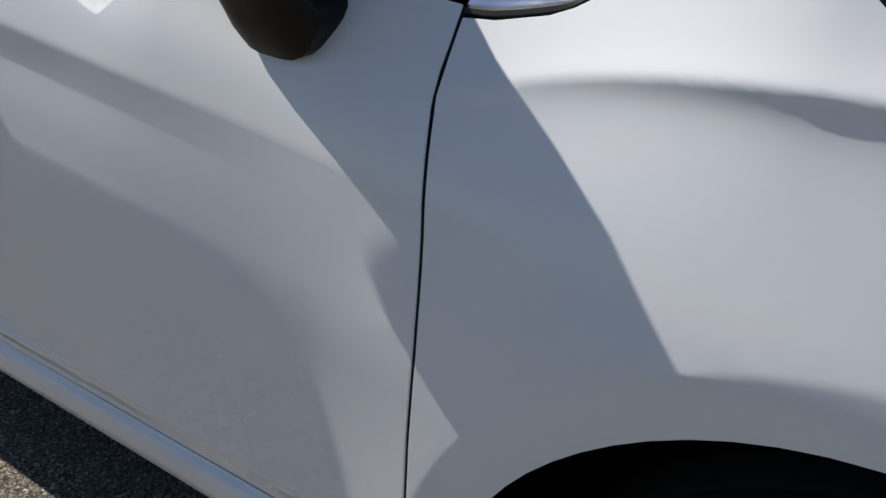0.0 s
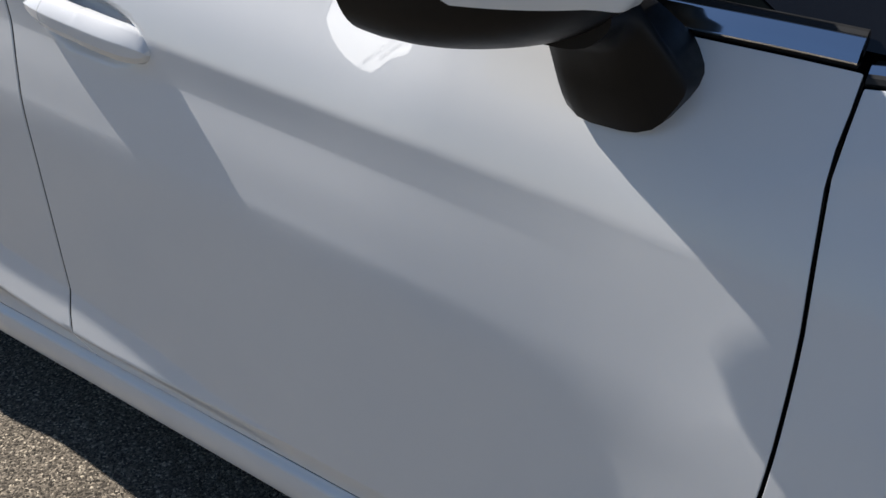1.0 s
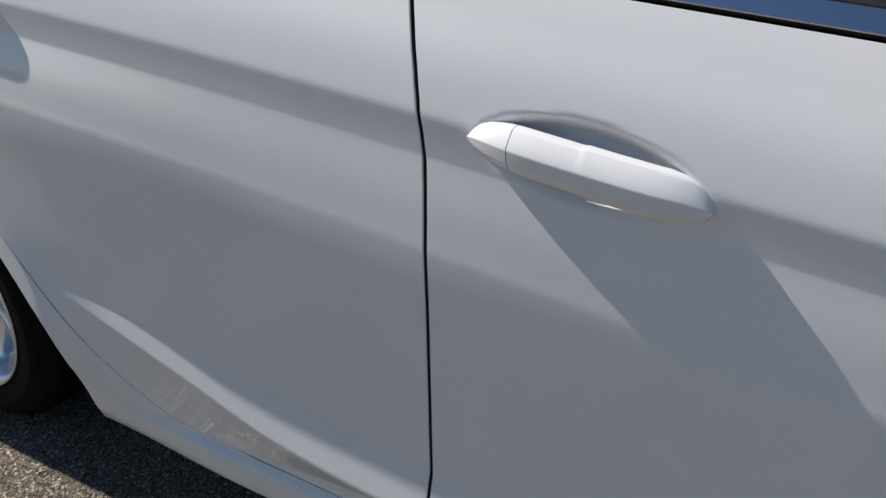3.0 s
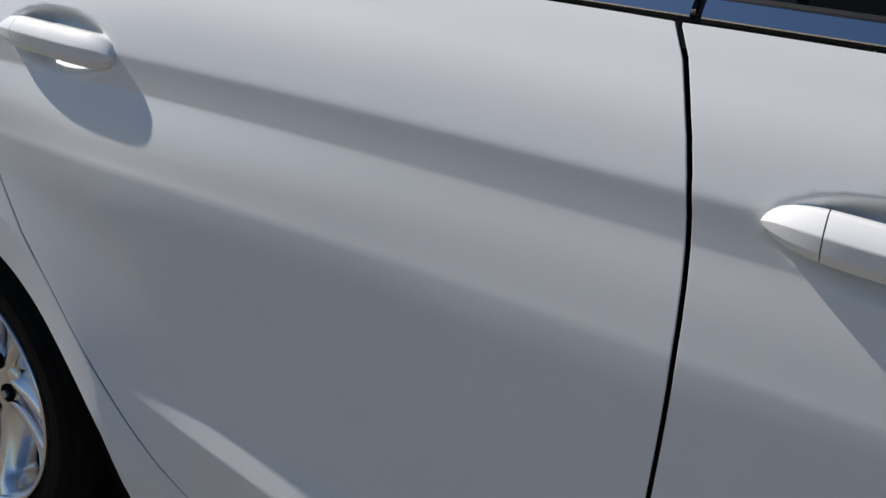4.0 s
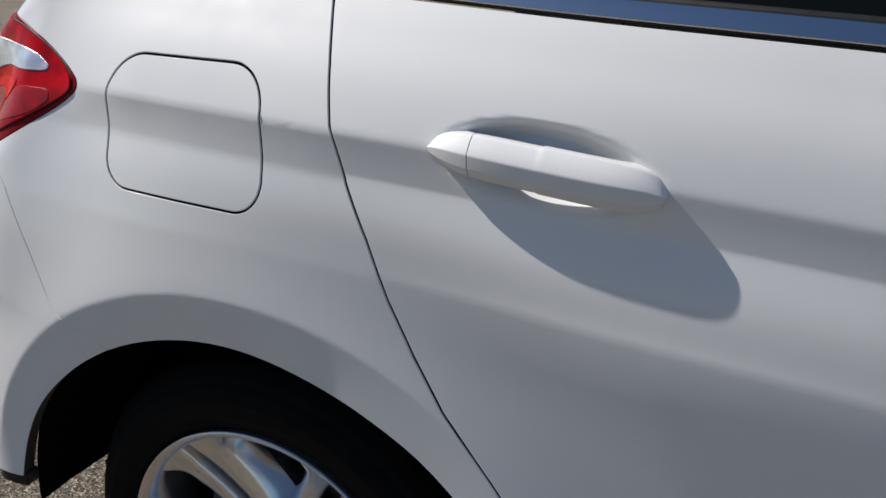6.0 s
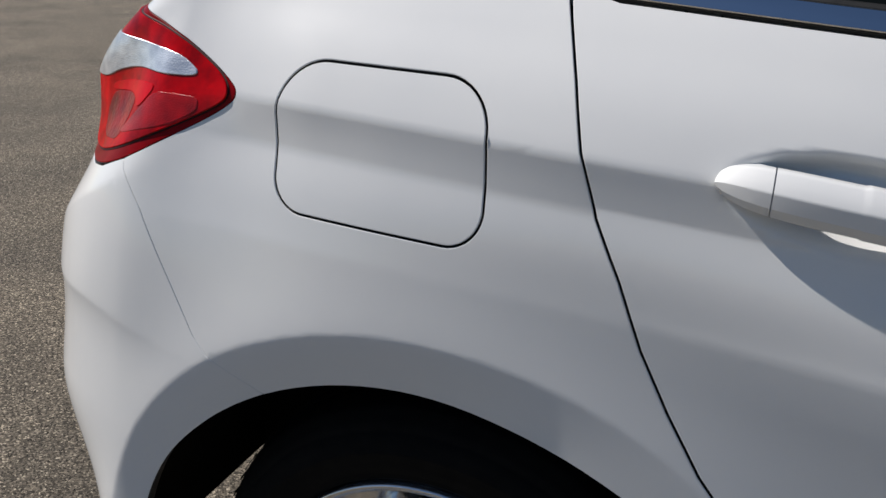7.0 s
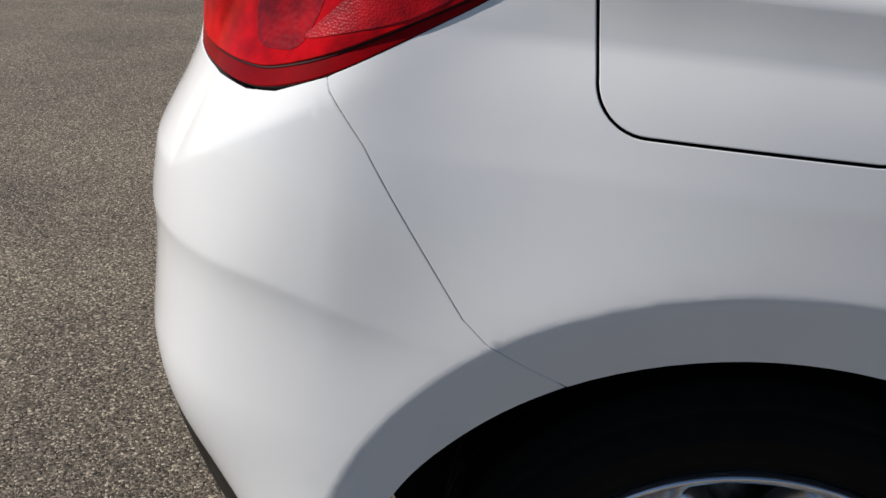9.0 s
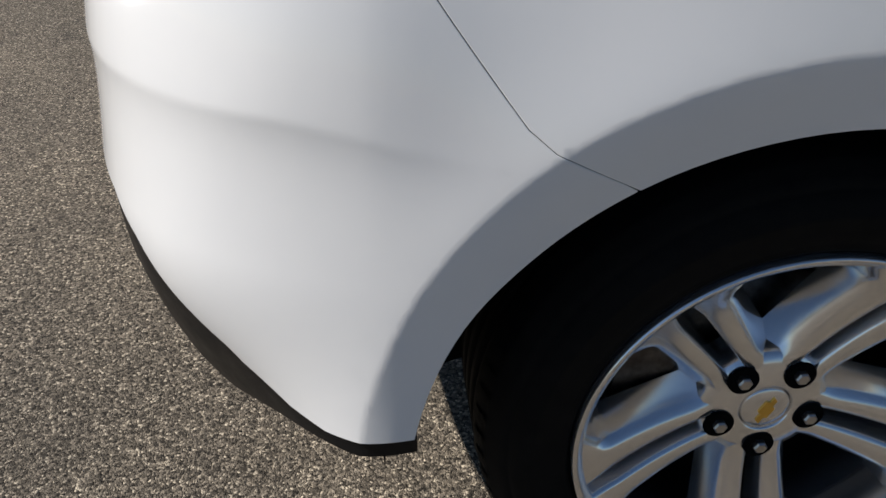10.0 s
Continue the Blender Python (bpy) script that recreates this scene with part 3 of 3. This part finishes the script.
def lettering(name, words, size, m, mat, parent, label):
    """Flat letters of the built-in font as a mesh."""
    curve = bpy.data.curves.new(name, "FONT")
    curve.body, curve.size, curve.align_x, curve.extrude = words, size, "CENTER", 0.0001
    probe = new(name, curve)
    me = bpy.data.meshes.new_from_object(probe.evaluated_get(bpy.context.evaluated_depsgraph_get()))
    bpy.data.objects.remove(probe)
    me.materials.append(mat)
    ob = new(name, me)
    ob.matrix_world = m
    ob.parent = parent
    return tagged(ob, label)


for words, z, y in (("ARE CLOSER", 0.9400, -0.9475), ("APPEAR", 0.9315, -0.937)):
    lettering("glass_lettering", words, 0.0080, pose(MIRROR_BACK + 0.0060, y, z, 90, 0, -90), BLACK, door_mirror, "small lettering along the mirror's lower edge")
# added lamp in the shell imitates sunlight the mirror glass throws on the door
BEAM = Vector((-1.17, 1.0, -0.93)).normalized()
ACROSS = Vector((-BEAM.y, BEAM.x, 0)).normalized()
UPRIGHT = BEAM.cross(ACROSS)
glint_lamp = new("mirror_sun_reflection", bpy.data.lights.new("mirror_sun_reflection", "AREA"))
glint_lamp.data.shape, glint_lamp.data.size, glint_lamp.data.size_y = "ELLIPSE", 0.170, 0.172
glint_lamp.data.energy, glint_lamp.data.spread, glint_lamp.data.color = GLINT_LAMP_POWER, radians(0.35), (1.0, 0.955, 0.90)
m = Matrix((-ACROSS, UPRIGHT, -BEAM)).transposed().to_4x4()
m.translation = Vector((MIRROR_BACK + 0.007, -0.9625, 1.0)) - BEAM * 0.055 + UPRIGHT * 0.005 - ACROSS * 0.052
glint_lamp.matrix_world = m


# ---- chrome belt strips, side windows ----
def sweep(name, xs, section, mat, parent, label=""):
    """A section of (inwards, up) pairs carried along the belt line."""
    rings = []
    for x in xs:
        base = Vector(surface(x, belt(x)))
        rings.append([base + Vector((0, d, u)) for d, u in section])
    return closed_loft(name, rings, mat, parent, label)


def steps(a, b, n):
    return [a + (b - a) * i / n for i in range(n + 1)]


CHROME_SECTION = [(0.0000, 0.0012), (-0.0010, 0.0020), (-0.0010, 0.0032), (0.0000, 0.0042), (0.0026, 0.0084), (0.0070, 0.0132), (0.0128, 0.0178), (0.0154, 0.0192), (0.0165, 0.0192), (0.0165, 0.0), (0.004, 0.0005)]
SEAL_SECTION = [(0.003, -0.002), (0.0015, 0.0015), (0.0161, 0.0015), (0.0161, -0.002)]
WIPER_SECTION = [(0.0168, 0.004), (0.0164, 0.0198), (0.0190, 0.0228), (0.0250, 0.0234), (0.0270, 0.004)]
for door, first, last in ((front_door, 1.1825, 2.2385), (rear_door, 0.099, 1.1725)):
    sweep("belt_chrome", steps(first, last, 50), CHROME_SECTION, CHROME, door, "bright chrome belt strip")
    sweep("belt_seal", steps(first, last, 50), SEAL_SECTION, SEAL_AND_GAP, door)
    sweep("window_wiper", steps(first, last, 50), WIPER_SECTION, SEAL_AND_GAP, door)
sweep("belt_chrome", steps(-0.12, 0.089, 16), CHROME_SECTION, CHROME, side, "bright chrome belt strip")
sweep("belt_seal", steps(-0.12, 0.089, 16), SEAL_SECTION, SEAL_AND_GAP, side)


def pane(name, corners, mat, parent, label="", inset=0.026, bulge=0.012, n=10, thick=0.004, sideways=1):
    """A leaning window pane: corners (x, t), t from 0 at the belt to 1 at the roof."""
    def point(x, t):
        b = Vector(surface(max(x, -0.3), belt(x)))
        lean = inset + 0.225 * t - bulge * math.sin(math.pi * t)
        top = 1.405 - 0.05 * (x - 1.0) ** 2
        return Vector((x, (b.y + lean) * sideways, b.z + 0.008 + (top - b.z - 0.008) * t))
    verts, faces = [], []
    (a0, b0), (a1, b1) = corners
    for j in range(n + 1):
        t = j / n
        for i in range(n + 1):
            f = i / n
            verts.append(point(a0 + (a1 - a0) * t + (b0 + (b1 - b0) * t - a0 - (a1 - a0) * t) * f, t))
    w = n + 1
    faces = [(j * w + i, j * w + i + 1, (j + 1) * w + i + 1, (j + 1) * w + i) for j in range(n) for i in range(n)]
    k = len(verts)
    verts += [v + Vector((0, thick * sideways, 0)) for v in verts]
    faces += [tuple(k + q for q in f)[::-1] for f in faces]
    return raw(name, verts, faces, mat, parent, label)


for direction, doors in ((1, (front_door, rear_door)), (-1, (car, car))):
    pane("window_glass", ((1.255, 2.19), (1.215, 1.46)), GLASS, doors[0], "dark side window", sideways=direction)
    pane("window_glass", ((0.30, 1.15), (0.42, 1.165)), GLASS, doors[1], "dark side window", sideways=direction)
    pane("pillar_trim", ((1.152, 1.253), (1.167, 1.213)), TRIM, car, "gloss black pillar trim", 0.022, sideways=direction)
    pane("pillar_trim", ((0.10, 0.298), (0.22, 0.418)), TRIM, car, "gloss black pillar trim", 0.022, sideways=direction)
    pane("windscreen_pillar", ((2.192, 2.362), (1.462, 1.60)), TRIM, car, "gloss black mirror corner and pillar", 0.022, sideways=direction)
    pane("rear_pillar", ((-0.42, 0.098), (0.0, 0.218)), PAINT, car, "", 0.022, sideways=direction)
# the chrome nose of the belt strip on the fender, with its rubber edge
def nose_foot(t):
    return blend([(0.0, 0.908), (0.27, 0.9095), (0.72, 0.9195), (0.88, 0.926), (1.0, 0.935)], t)


nose, edge = [], []
for i in range(25):
    t = i / 24
    x, z = 2.2475 + 0.112 * t, nose_foot(t)
    y = surface(x, z)[1] + 0.002
    w = 0.62 * max(0.06, (0.939 + 0.012 * t - z) / 0.0310)
    nose.append([Vector((x, y + d * w, z - 0.004 + u * w)) for d, u in CHROME_SECTION])
for x, z in [(2.2475 + 0.112 * i / 24, nose_foot(i / 24) - 0.0025) for i in range(25)] + [(2.3640, 0.9375), (2.3675, 0.947), (2.371, 0.965), (2.386, 1.0)]:
    y = surface(x, z)[1] + 0.003
    lean = smooth(2.33, 2.362, x)
    edge.append([Vector((x + a * lean, y + d, z - a * (1 - 0.8 * lean))) for a, d in ((0.004, 0.0), (0.001, -0.0022), (-0.003, -0.001), (-0.008, 0.010), (-0.008, 0.035), (0.004, 0.035))])
closed_loft("belt_chrome", nose, CHROME, fender, "bright chrome belt strip end")
closed_loft("belt_seal", edge, SEAL_AND_GAP, fender)


# ---- hood, roof, windscreen, hatch, underside ----
def skin(name, rows, mat, label=""):
    """A sheet through rows of points, mirrored about the car's middle, with a turned-down edge."""
    w = len(rows[0])
    full = [r + [(x, -y, z) for x, y, z in reversed(r[:-1])] for r in rows]
    m = len(full[0])
    verts = [Vector(p) for r in full for p in r]
    faces = [(j * m + i, (j + 1) * m + i, (j + 1) * m + i + 1, j * m + i + 1) for j in range(len(full) - 1) for i in range(m - 1)]
    return raw(name, verts, faces, mat, car, label)


def across(x, y, z, crown, n=10):
    return [(x, y * (1 - i / n), z + crown * (1 - (1 - i / n) ** 2)) for i in range(n + 1)]


HOOD_LINE = [(a - 0.003, b + 0.003) for a, b in reversed(HOOD_GAP)]
hood_rows = [across(x, surface(x, blend(HOOD_LINE, x))[1] + 0.004, blend(HOOD_LINE, x), 0.07) for x in steps(2.43, 3.14, 60)]
skin("hood", hood_rows, PAINT, "white hood")
skin("windscreen", [across(2.42 - 0.096 * i, -0.74 + 0.017 * i, 0.99 + 0.045 * i, 0.07) for i in range(10)], GLASS, "dark windscreen")
skin("roof", [across(1.55 - 0.15 * i, -0.60, 1.41 - 0.004 * (i - 3) ** 2, 0.05) for i in range(12)], PAINT, "white roof")
skin("rear_window", [across(-0.10 - 0.06 * i, -0.60 + 0.012 * i, 1.355 - 0.045 * i, 0.05) for i in range(7)], GLASS, "dark rear window")
skin("tailgate", [across(-0.46 - 0.028 * min(i, 5), -0.53 + 0.004 * i, 1.085 - 0.03 * i, 0.0) for i in range(8)], PAINT, "white tailgate")
skin("front_bumper", [across(3.12 + 0.12 * math.sin(math.pi * i / 8), -0.80, 0.80 - 0.075 * i, 0.0) for i in range(9)], PAINT, "white front bumper")
skin("bumper_middle", [across(*surface(-1.29, z)[:2], z, 0.0, 4) for z in steps(0.36, 0.866, 6)], PAINT, "white rear bumper middle")
skin("floor_pan", [across(3.15 - 0.2 * i, -0.80 if 0.45 < 3.15 - 0.2 * i < 2.2 else -0.56, 0.205, 0.0, 4) for i in range(18)], LINER_AND_SHADE, "dark underside")
skin("bulkhead", [across(2.2, -0.80, 0.2 + 0.7 * i, 0.0, 3) for i in range(2)], LINER_AND_SHADE, "dark inner panel")
skin("cabin_floor", [across(2.3 - 0.3 * i, -0.83, 0.86, 0.0, 3) for i in range(10)], LINER_AND_SHADE, "dark cabin")
def valance_at(s, z):
    x, y, phi = plan(s)
    k = 0.60 * smooth(-0.42, -0.62, s)
    o = offset(s, z) * (1 - k) + (offset(s, 0.5) - 0.002 - 0.10 * max(0.0, 0.46 - z)) * k
    return x - math.sin(phi) * o, y - math.cos(phi) * o, z


valance = panel("bumper_valance", [(-0.378, 0.374), (-0.46, 0.371), (-0.53, 0.364), (-0.60, 0.358), (-0.70, 0.36), (-1.30, 0.36), (-1.30, 0.57), (-0.82, 0.567), (-0.74, 0.558), (-0.68, 0.532), (-0.62, 0.484), (-0.56, 0.437), (-0.50, 0.408), (-0.46, 0.399), (-0.378, 0.392)][::-1], BLACK, bumper, "black plastic lower edge", gap=0.0, lift=-0.004, at=valance_at)


def kept(verts, faces):
    """Leaves out the points that no face uses."""
    used = sorted({k for q in faces for k in q})
    where = {k: i for i, k in enumerate(used)}
    return [verts[k] for k in used], [tuple(where[k] for k in q) for q in faces]


def wheel_house(c, wide=0.60):
    v, f = lathe([(c[2] + 0.045, -0.862), (c[2] + 0.05, -0.80), (c[2] + 0.05, -0.56)], 72, c[0], c[1])
    raw("wheel_house", *kept(v, [q for q in f if min(v[k][2] for k in q) > 0.30]), LINER_AND_SHADE, car, "black wheel arch liner")
    v, f = lathe([(0.02, -0.57), (c[2] + 0.05, -0.565)], 96, c[0], c[1])
    raw("wheel_house_wall", *kept(v, [q for q in f if min(v[k][2] for k in q) > 0.17]), LINER_AND_SHADE, car)


wheel_house(REAR_ARCH)
wheel_house(FRONT_ARCH)


# ---- wheels ----
def wheel(ax, turn):
    """An alloy wheel with five pairs of spokes, its tyre, nuts, cap and brake."""
    az = 0.31
    rim_v, rim_f = lathe([(0.207, -0.70), (0.202, -0.79), (0.2045, -0.826), (0.2065, -0.842), (0.2105, -0.8530), (0.2155, -0.8570), (0.2190, -0.8600), (0.2213, -0.8595), (0.2222, -0.855), (0.2220, -0.840), (0.220, -0.825), (0.216, -0.70)], 96, ax, az, True)
    hub = raw("wheel", rim_v, rim_f, ALLOY, car, "silver five twin-spoke alloy wheel with black tyre")
    # the disc at the hub
    v, f = lathe([(0.0285, -0.790), (0.0288, -0.8085), (0.031, -0.8105), (0.034, -0.8105), (0.056, -0.8075), (0.068, -0.8040), (0.073, -0.797), (0.075, -0.76), (0.03, -0.76)], 80, ax, az)
    raw("hub", v, f, ALLOY, hub)
    v, f = lathe([(0.0005, -0.8110), (0.015, -0.8112), (0.0255, -0.8100), (0.0272, -0.8085), (0.0275, -0.795)], 48, ax, az)
    cap = raw("centre_cap", v, f, ALLOY, hub, "silver centre cap")
    bar = [(-0.017, 0.002), (-0.008, 0.002), (-0.0065, 0.0065), (0.009, 0.0065), (0.0105, 0.002), (0.017, 0.002), (0.0145, -0.0035), (0.0065, -0.0035), (0.005, -0.0075), (-0.0095, -0.0075), (-0.0105, -0.0035), (-0.0195, -0.0035)]
    tilt = radians(62)
    pts = [(ax + p * math.cos(tilt) - q * math.sin(tilt), az + (p * math.sin(tilt) + q * math.cos(tilt))) for p, q in bar]
    v = [(x, -0.8128, z) for x, z in pts] + [(x, -0.8095, z) for x, z in pts]
    n = len(pts)
    raw("badge", v, [tuple(range(n))] + [(i, (i + 1) % n, n + (i + 1) % n, n + i) for i in range(n)], GOLD, hub, "small gold badge", False)
    # spokes
    for k in range(5):
        for hand in (-1, 1):
            mid = radians(turn + 72 * k)
            verts, faces = [], []
            rows = 18
            for i in range(rows + 1):
                t = i / rows
                r = 0.050 + (0.2095 - 0.050) * t
                inner = (0.0085 + 0.0035 * t - 0.004 * smooth(0.75, 1.0, t)) * 1.0
                outer = 0.029 + 0.019 * t + 0.028 * smooth(0.74, 1.02, t) ** 2 + 0.006 * smooth(0.2, 0.0, t)
                y = -0.8065 - 0.0400 * t ** 1.35 + 0.004 * math.sin(math.pi * t)
                back = -0.762 - 0.02 * t
                ring = [(inner, back), (inner, y + 0.006), (inner + 0.0018, y + 0.0012), (inner + 0.006, y), (0.55 * inner + 0.45 * outer, y - 0.0008), (outer - 0.008, y + 0.0005), (outer - 0.003, y + 0.003),
                        (outer + 0.004, y + 0.012), (outer + 0.021 - 0.010 * t, back)]
                for w, yy in ring:
                    w *= hand
                    rr = math.sqrt(max(r * r - w * w, 0.0))
                    verts.append((ax + rr * math.cos(mid) - w * math.sin(mid), yy, az + rr * math.sin(mid) + w * math.cos(mid)))
            m = 9
            for i in range(rows):
                for j in range(m - 1):
                    q = (i * m + j, i * m + j + 1, (i + 1) * m + j + 1, (i + 1) * m + j)
                    faces.append(q if hand < 0 else q[::-1])
            raw("spoke", verts, faces, ALLOY, hub)
        # nut on a black disc that stands for the shade of its pocket
        a = radians(turn + 72 * k)
        bx, bz = ax + 0.0525 * math.cos(a), az + 0.0525 * math.sin(a)
        v, f = lathe([(0.0172, -0.8090), (0.0168, -0.8118), (0.0150, -0.8122), (0.0120, -0.8112), (0.001, -0.8112)], 28, bx, bz)
        raw("nut_pocket", v, f, LINER_AND_SHADE, hub, "black disc painted for nut pocket shade")
        v, f = lathe([(0.0005, -0.8185), (0.0062, -0.8185), (0.0078, -0.8165), (0.0086, -0.80)], 6, bx, bz)
        raw("wheel_nut", v, f, NUT, hub, "steel wheel nut", False)
    # brake behind the spokes
    v, f = lathe([(0.05, -0.738), (0.135, -0.738), (0.138, -0.728), (0.05, -0.722)], 64, ax, az)
    raw("brake_disc", v, f, STEEL, hub, "worn steel brake disc")
    v, f = lathe([(0.03, -0.715), (0.216, -0.712)], 48, ax, az)
    raw("dust_shield", v, f, LINER_AND_SHADE, hub)
    cal = [(0.15 * math.cos(radians(a)), 0.15 * math.sin(radians(a))) for a in range(138, 190, 8)]
    verts = []
    for x, z in cal:
        u = Vector((x, z)).normalized()
        for r, y in ((0.095, -0.765), (0.158, -0.765), (0.165, -0.75), (0.165, -0.70), (0.095, -0.70)):
            verts.append((ax + u.x * r, y, az + u.y * r))
    n = len(cal) - 1
    faces = [(i * 5 + j, i * 5 + (j + 1) % 5, (i + 1) * 5 + (j + 1) % 5, (i + 1) * 5 + j) for i in range(n) for j in range(5)] + [(0, 1, 2, 3, 4)[::-1], tuple(n * 5 + j for j in range(5))]
    raw("brake_caliper", verts, faces, STEEL, hub, "grey brake caliper", False)
    # tyre: sidewall ribs, shoulder, tread with grooves
    prof = [(0.219, -0.70), (0.2175, -0.826), (0.2215, -0.842), (0.226, -0.8530), (0.231, -0.8565), (0.235, -0.8562), (0.237, -0.8577), (0.250, -0.8610), (0.262, -0.8620), (0.2655, -0.8632), (0.2675, -0.8618), (0.277, -0.8595),
            (0.286, -0.8520), (0.2875, -0.8495), (0.2895, -0.8495), (0.297, -0.8430), (0.3045, -0.8330), (0.3075, -0.8300), (0.3085, -0.8270), (0.3115, -0.8190), (0.3140, -0.8060), (0.3150, -0.7960)]
    for g in (-0.790, -0.757, -0.724, -0.691):
        prof += [(0.3155, g), (0.3085, g + 0.001), (0.3085, g + 0.008), (0.3160, g + 0.009)]
    prof += [(0.3145, -0.67), (0.305, -0.645), (0.28, -0.635), (0.225, -0.645)]
    v, f = lathe(prof, 120, ax, az)
    raw("tyre", v, f, TYRE, hub, "black road tyre")
    # shoulder blocks round the tread's edge
    verts, faces = [], []
    for i in range(72):
        a = 2 * math.pi * i / 72
        for d, r, y in ((-0.018, 0.3095, -0.8285), (0.018, 0.3095, -0.8285), (0.018, 0.3125, -0.8200), (-0.018, 0.3125, -0.8200), (-0.018, 0.3155, -0.7975), (0.018, 0.3155, -0.7975)):
            b = a + d + (y + 0.8285) * 0.6
            verts.append((ax + (r + 0.0012) * math.cos(b), y - 0.001, az + (r + 0.0012) * math.sin(b)))
        k = i * 6
        faces += [(k, k + 1, k + 2, k + 3), (k + 3, k + 2, k + 5, k + 4)]
    tagged(raw("tread_edge", verts, faces, TYRE, hub), kind="stuff")
    return hub


rear_wheel = wheel(0.0, -88.0)
front_wheel = wheel(2.70, -60.0)
for ob in (rear_wheel, front_wheel, door_mirror):
    other = mirrored(ob, car)
    for piece in ob.children:
        mirrored(piece, other)


# ---- tail lamp ----
def lens_material(name, low, high, cells, strength, metallic=0.0, specular=0.05):
    """Moulded lens plastic: uneven depth of colour over a grid of fine prisms."""
    m = material(name, high, 0.3, metallic, 0.3, 0.02, specular)
    b = m.node_tree.nodes["Principled BSDF"]
    mottled(m, 26.0, low, high, detail=2.0)
    v = node(m, "ShaderNodeTexVoronoi", Scale=cells, Randomness=0.7)
    wire(m, place(m), "Position", v, "Vector")
    u = node(m, "ShaderNodeBump", Strength=strength, Distance=0.003)
    wire(m, v, "Distance", u, "Height")
    wire(m, u, "Normal", b, "Normal")
    b.inputs["Coat Weight"].default_value = 0.4
    return m


RED = lens_material("red lamp lens", (0.22, 0.0005, 0.001), (0.62, 0.001, 0.003), 160.0, 0.12, 0.0, 0.0)
BRIGHT_RED = lens_material("bright red light guide", (0.46, 0.001, 0.004), (0.66, 0.002, 0.007), 90.0, 0.10, 0.0, 0.0)
PRISM_RED = lens_material("red prism field", (0.20, 0.001, 0.002), (0.52, 0.002, 0.004), 420.0, 0.14, 0.0, 0.15)
DEEP_RED = lens_material("deep red bowl", (0.08, 0.0006, 0.0012), (0.36, 0.001, 0.003), 160.0, 0.16, 0.0, 0.05)
RIM_RED = material("dark red lamp edge", (0.20, 0.0012, 0.003), 0.3, 0.0, 0.08, 0.03, 0.03)
mottled(RIM_RED, 18.0, (0.15, 0.001, 0.002), (0.26, 0.0015, 0.004))
GROOVE_SHADE = material("dark lamp groove", (0.03, 0.0008, 0.001), 0.5, specular=0.15)
CLEAR = lens_material("clear lamp lens", (0.45, 0.48, 0.54), (0.95, 0.96, 0.98), 380.0, 0.13, 0.6, 0.6)
lamp = panel("tail_lamp", LAMP, RIM_RED, car, "red tail lamp with a clear upper band", gap=0.0012, lift=0.0005)
INNER = rounded([(-0.272, 0.9540), (-0.286, 0.9710), (-0.318, 0.9860), (-0.352, 1.0000), (-0.40, 1.0130), (-0.461, 1.0220), (-0.56, 1.0330), (-0.66, 1.0310), (-0.745, 1.0230), (-0.79, 0.9730), (-0.78, 0.9030), (-0.72, 0.8670), (-0.62, 0.8590), (-0.54, 0.8590), (-0.50, 0.8630), (-0.432, 0.8800), (-0.356, 0.9100), (-0.286, 0.9400)], 0.25, 2)
# a raised dark sheet round the lens paints in the groove's shade
panel("lamp_groove", INNER, GROOVE_SHADE, lamp, "dark band painted for the groove's shade", gap=-0.0022, lift=0.0014, deep=0.002)
panel("lens", INNER, RED, lamp, "red faceted lens", gap=0.0, lift=0.0032, deep=0.004)
WHITE_BAND = rounded([(-0.316, 0.9670), (-0.345, 0.9820), (-0.376, 0.9900), (-0.441, 0.9940), (-0.518, 0.9990), (-0.60, 0.9970), (-0.68, 0.9880), (-0.72, 0.9650), (-0.69, 0.9430), (-0.60, 0.9430), (-0.567, 0.9470), (-0.527, 0.9580), (-0.477, 0.9650), (-0.43, 0.9670), (-0.385, 0.9650)], 0.25, 2)
panel("clear_band", WHITE_BAND, CLEAR, lamp, "clear silver reversing band", gap=0.0, lift=0.0048, deep=0.003)
WEDGE = rounded([(-0.392, 0.9500), (-0.425, 0.9505), (-0.495, 0.9460), (-0.545, 0.9380), (-0.55, 0.9300), (-0.487, 0.9350), (-0.448, 0.9335), (-0.430, 0.9190)], 0.2, 2)
panel("light_guide", WEDGE, BRIGHT_RED, lamp, "bright red light guide", gap=0.0, lift=0.0044, deep=0.002, step=0.006)
BOWL = rounded([(-0.447, 0.9330), (-0.540, 0.9300), (-0.562, 0.9050), (-0.540, 0.8730), (-0.472, 0.8770), (-0.455, 0.9050)], 0.2, 2)
panel("bulb_bowl", BOWL, DEEP_RED, lamp, "deep red bulb bowl", gap=0.0, lift=0.0038, deep=0.002, step=0.006)
PRISM = rounded([(-0.318, 0.9440), (-0.391, 0.9440), (-0.433, 0.9140), (-0.474, 0.8850), (-0.359, 0.9110), (-0.318, 0.9300)], 0.15, 2)
panel("prism_field", PRISM, PRISM_RED, lamp, "red prism field", gap=0.0, lift=0.0040, deep=0.002, step=0.006)
